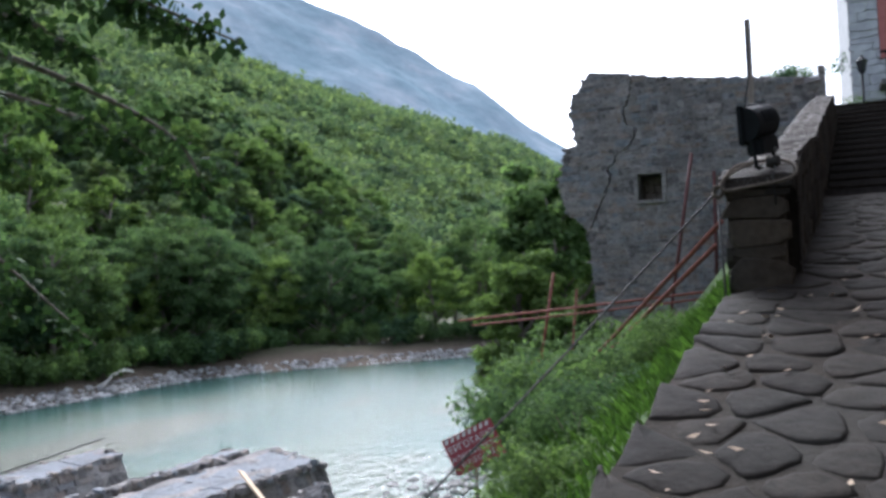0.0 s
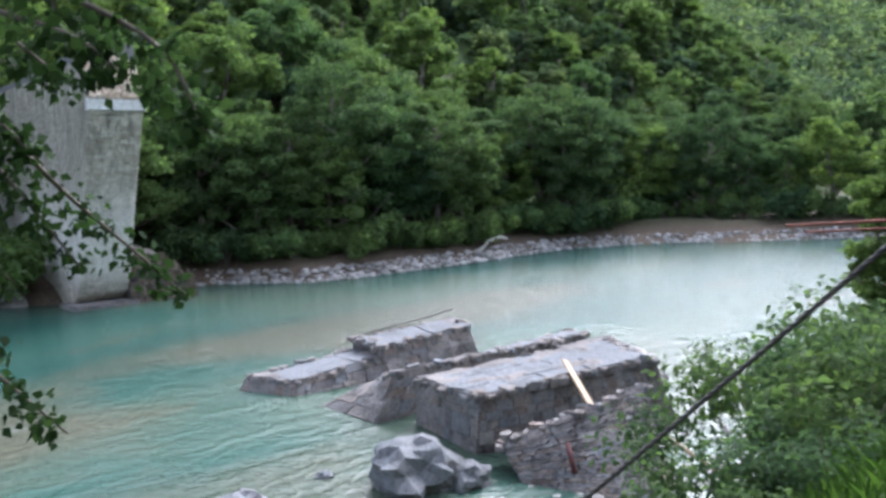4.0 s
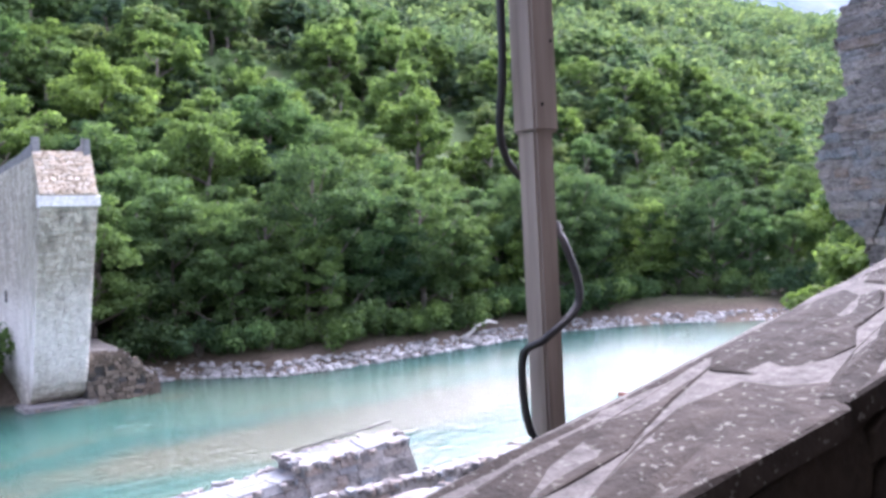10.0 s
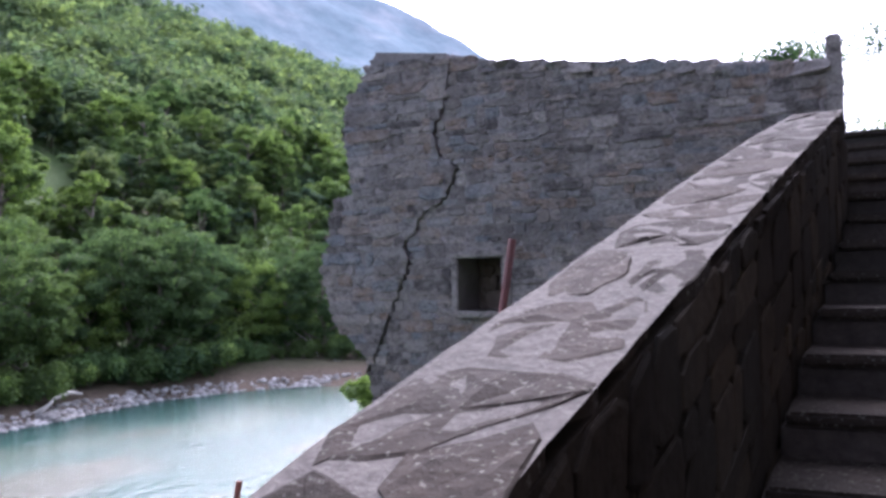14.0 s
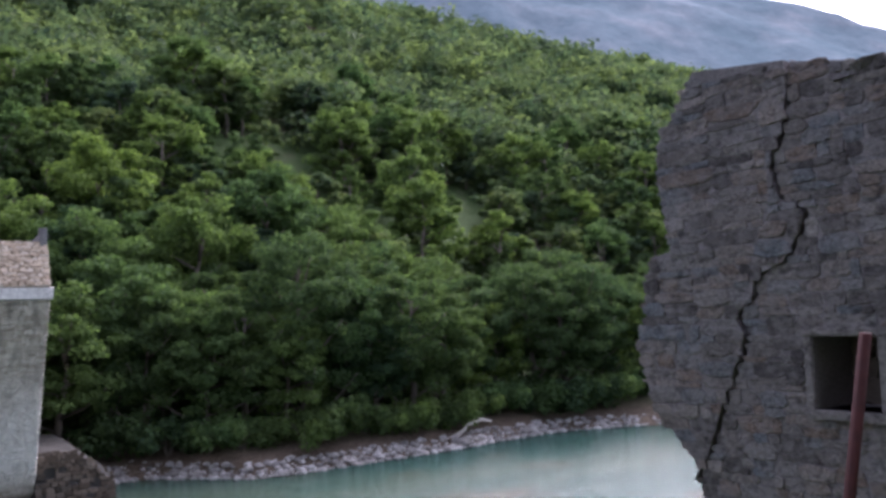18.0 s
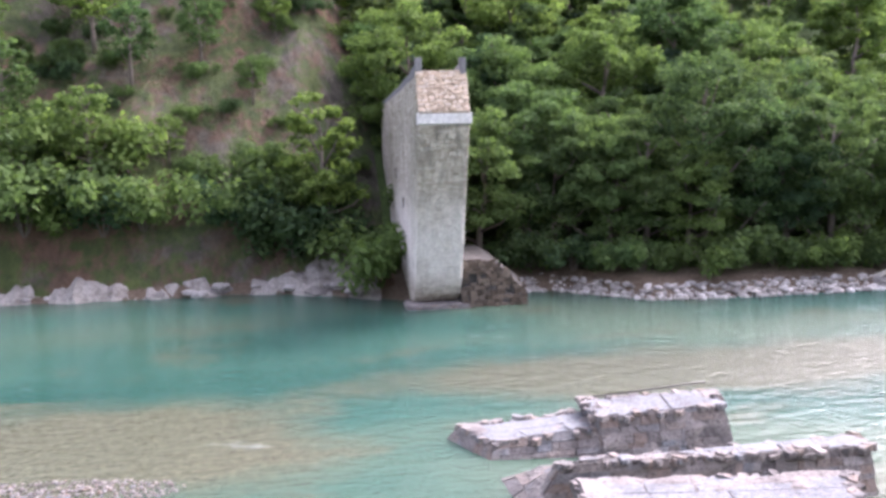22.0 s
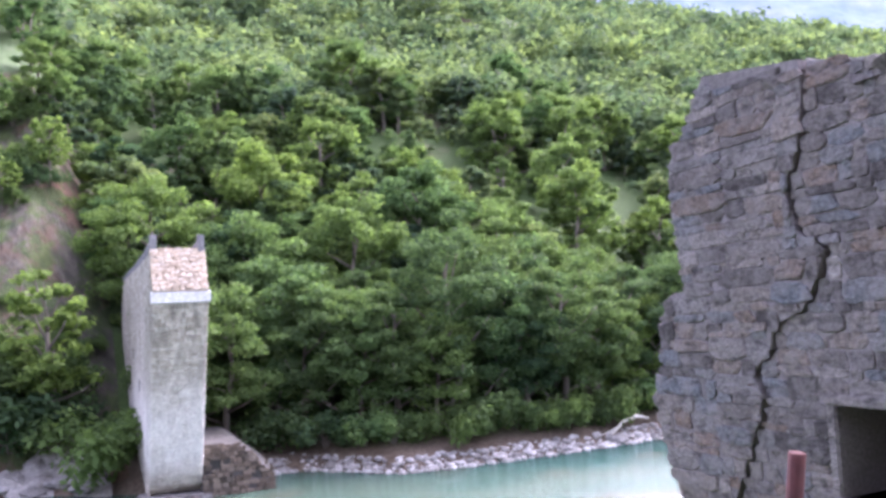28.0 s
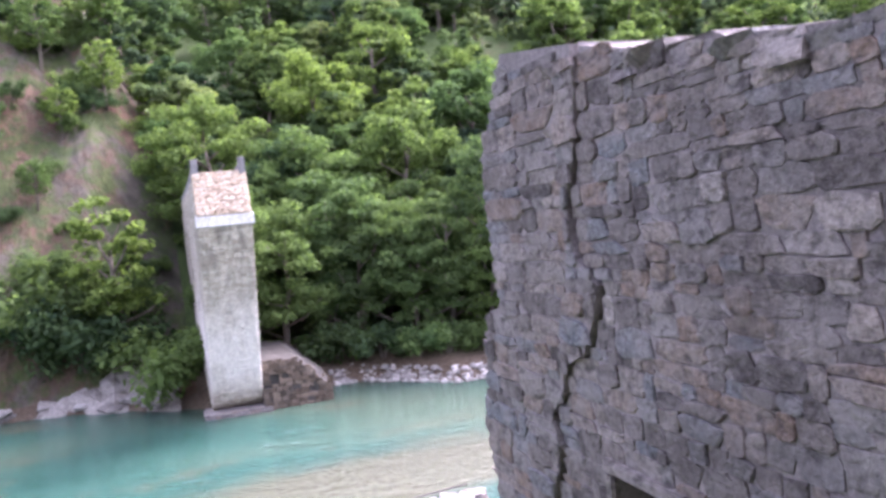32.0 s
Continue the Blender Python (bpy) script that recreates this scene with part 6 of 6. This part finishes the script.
def overhanging_tree():
    """A broad-leaved tree on the near bank, whose drooping branches hang into view."""
    g = np.random.default_rng(111)
    root = new("overhanging_tree")
    foot = Vector((3.6, 16.0, ground_z(3.6, 16.0) - 0.2))
    crown = Vector((3.2, 16.2, 9.5))
    part("trunk", bm_mesh("trunk", tube([foot, foot.lerp(crown, 0.5) + Vector((0.3, 0.1, 0)), crown, crown + Vector((0, 0.4, 3))], [0.2, 0.16, 0.1, 0.03], 9), BARK, True), root, "brown bark")
    sprays = [
        ((1.3, 14.95, 8.95), (0.93, 14.25, 8.2), (0.61, 13.62, 7.5)), ((1.4, 15.2, 9.0), (1.05, 14.75, 8.5), (0.8, 14.3, 7.75)),
        ((1.5, 15.4, 8.7), (1.2, 15.0, 8.1), (1.0, 14.7, 7.7)), ((1.6, 15.5, 9.4), (1.1, 14.9, 9.0), (0.85, 14.5, 8.5)),
        ((2.0, 15.3, 7.9), (1.06, 15.0, 7.3), (0.78, 14.5, 6.65)), ((1.8, 15.5, 8.3), (1.3, 15.3, 7.6), (1.0, 15.1, 7.0)),
        ((0.1, 15.2, 9.7), (-0.8, 14.4, 9.15), (-1.07, 14.2, 8.62)), ((0.4, 15.3, 9.5), (-0.4, 14.7, 9.2), (-0.75, 14.5, 8.95)),
        ((0.3, 15.4, 10.1), (-0.8, 14.8, 10.0), (-1.42, 14.23, 9.72)), ((0.5, 15.5, 10.2), (-0.6, 14.95, 10.05), (-1.15, 14.5, 9.8)),
        ((0.8, 15.6, 10.1), (-0.2, 15.2, 9.85), (-0.7, 14.85, 9.55)), ((0.9, 15.7, 10.3), (0.1, 15.4, 10.1), (-0.45, 15.1, 9.75)),
        ((1.4, 15.2, 9.9), (0.9, 14.7, 9.4), (0.7, 14.3, 9.0)), ((0.6, 15.6, 10.5), (-0.5, 15.2, 10.3), (-1.0, 14.8, 10.1)),
    ]
    leaves = []
    for bend in sprays:
        start = foot.lerp(crown, 0.75 + 0.25 * g.random()) if bend[0][2] < 9 else crown + Vector((0, 0, 1.2 * g.random()))
        line = smooth_path([start, start.lerp(Vector(bend[0]), 0.5) + Vector((0, 0, 0.25)), *bend], 6)
        br = part("branch", bm_mesh("branch", tube(line, [0.045 * (1 - 0.85 * i / (len(line) - 1)) for i in range(len(line))], 6), BARK, True), root)
        for _ in range(300):
            k = 0.4 + 0.6 * g.random() ** 0.8
            c = np.array(line[min(len(line) - 1, int(k * (len(line) - 1)))]) + g.normal(size=3) * np.array([0.12, 0.12, 0.1]) * (1.9 - 1.4 * k) - np.array([0, 0, 0.05])
            d = g.normal(size=3) * 0.6 + np.array([0.2, 0, -0.5])
            d /= np.linalg.norm(d)
            n = np.cross(d, g.normal(size=3))
            n /= np.linalg.norm(n)
            s = 0.03 + 0.04 * g.random()
            leaves.append([c, c + d * s * 0.6 + n * s * 0.62, c + d * s * 1.7, c + d * s * 0.6 - n * s * 0.62])
    top = np.array([(1.6 + 2.6 * g.random(), 14.8 + 2.6 * g.random(), 11.2 + 2.6 * g.random()) for _ in range(22)])
    upper = leaf_cloud(g, top, np.full((22, 3), 0.8), 9000, 0.08)
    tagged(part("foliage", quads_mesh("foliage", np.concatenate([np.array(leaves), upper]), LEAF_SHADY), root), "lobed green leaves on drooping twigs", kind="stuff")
    return tagged(root, "broad-leaved tree with branches drooping over the bank", "tree")


overhanging_tree()


# ---- cobbled way ----
def build_cobbles():
    bm = bmesh.new()
    ys = np.linspace(6.9, 30, 60)
    rows = []
    for y in ys:
        right = -9.5
        left = path_edge(y) if y > 13.3 else inner_x(y) + 0.1
        rows.append([bm.verts.new((left + (right - left) * k / 10, y, path_z(y) + 0.002 + 0.004 * noise.noise((k * 1.3, y * 2, 0)))) for k in range(11)])
    for a, b in zip(rows, rows[1:]):
        for k in range(10):
            bm.faces.new((a[k], a[k + 1], b[k + 1], b[k]))
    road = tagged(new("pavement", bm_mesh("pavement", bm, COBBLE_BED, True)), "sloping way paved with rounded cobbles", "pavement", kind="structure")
    g = np.random.default_rng(81)
    seeds, y, row = [], 7.4, 0
    while y < 21.5:
        x = (path_edge(y) if y > 13.2 else inner_x(y)) - 0.13 - 0.12 * (row % 2)
        while x > -8.6:
            seeds.append((x + 0.05 * g.normal(), y + 0.045 * g.normal()))
            x -= 0.26 + 0.2 * g.random()
        y += 0.2 + 0.07 * g.random()
        row += 1
    near, rest = [], []
    for c in uneven_cells(seeds, (-8.6, 7.3, -3.9, 21.5), 0.75):
        m = c.mean(axis=0)
        edge = (path_edge(m[1]) if m[1] > 13.2 else inner_x(m[1])) + 0.02
        c[:, 0] = np.minimum(c[:, 0], edge)
        ring = worn_outline(c, 0.012, g, 0.005)
        if len(ring) < 6 or np.ptp(ring[:, 0]) < 0.08 or np.ptp(ring[:, 1]) < 0.06:
            continue
        n, h = len(ring), 0.009 + 0.011 * g.random()
        tilt = g.normal(size=2) * 0.03
        c2 = ring.mean(axis=0)

        def lay(k, up):
            p = c2 + (ring - c2) * k
            return [(a, b, path_z(b) + up + (a - c2[0]) * tilt[0] * (up > 0) + (b - c2[1]) * tilt[1] * (up > 0) + 0.002 * g.normal()) for a, b in p]

        vs = lay(1.0, -0.03) + lay(0.99, h * 0.45) + lay(0.86, h * 0.9) + lay(0.45, h) + [(c2[0], c2[1], path_z(c2[1]) + h)]
        fs = [(q * n + k, q * n + (k + 1) % n, (q + 1) * n + (k + 1) % n, (q + 1) * n + k) for q in (0, 1, 2) for k in range(n)]
        fs += [(3 * n + k, 3 * n + (k + 1) % n, 4 * n) for k in range(n)]
        (near if 13.0 < m[1] < 17.2 and m[0] > -6.4 else rest).append((vs, fs))
    for vs, fs in near[:300]:
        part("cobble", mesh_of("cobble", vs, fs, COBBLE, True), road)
    vs, fs = [], []
    for v, f in rest + near[300:]:
        fs += [tuple(k + len(vs) for k in q) for q in f]
        vs += v
    tagged(part("cobble_rest", mesh_of("cobble_rest", vs, fs, COBBLE_REST, True), road), "worn brown cobbles darkened in colour for shade", kind="stuff")

    def litter(q):
        yy = 12.8 + 6 * q.random()
        xx = path_edge(yy) - 0.1 - 2.6 * q.random()
        return xx, yy, path_z(yy) + 0.03

    lv = np.array([litter(g) for _ in range(170)])
    a = g.random(len(lv)) * 6.28
    u = np.c_[np.cos(a), np.sin(a), g.normal(size=len(lv)) * 0.2] * 0.03
    w = np.c_[-np.sin(a), np.cos(a), g.normal(size=len(lv)) * 0.3] * 0.012
    v = np.stack([lv - u, lv - w, lv + u * 1.1 + [0, 0, 0.008], lv + w], axis=1)
    tagged(new("fallen_leaves", quads_mesh("fallen_leaves", v, DRY_LEAF)), "dry brown leaves and twigs on the cobbles", "leaves", kind="stuff")


build_cobbles()


# plain wall out of view, added beside the way to keep sky light off it
tagged(new("wall_right", bm_mesh("wall_right", box((-7.9, 1.2, 4.5), (-7.3, 34, 20.0), 0.03), DARK_CORE)), "plain dark unseen wall added to shade the way", "wall", kind="structure")
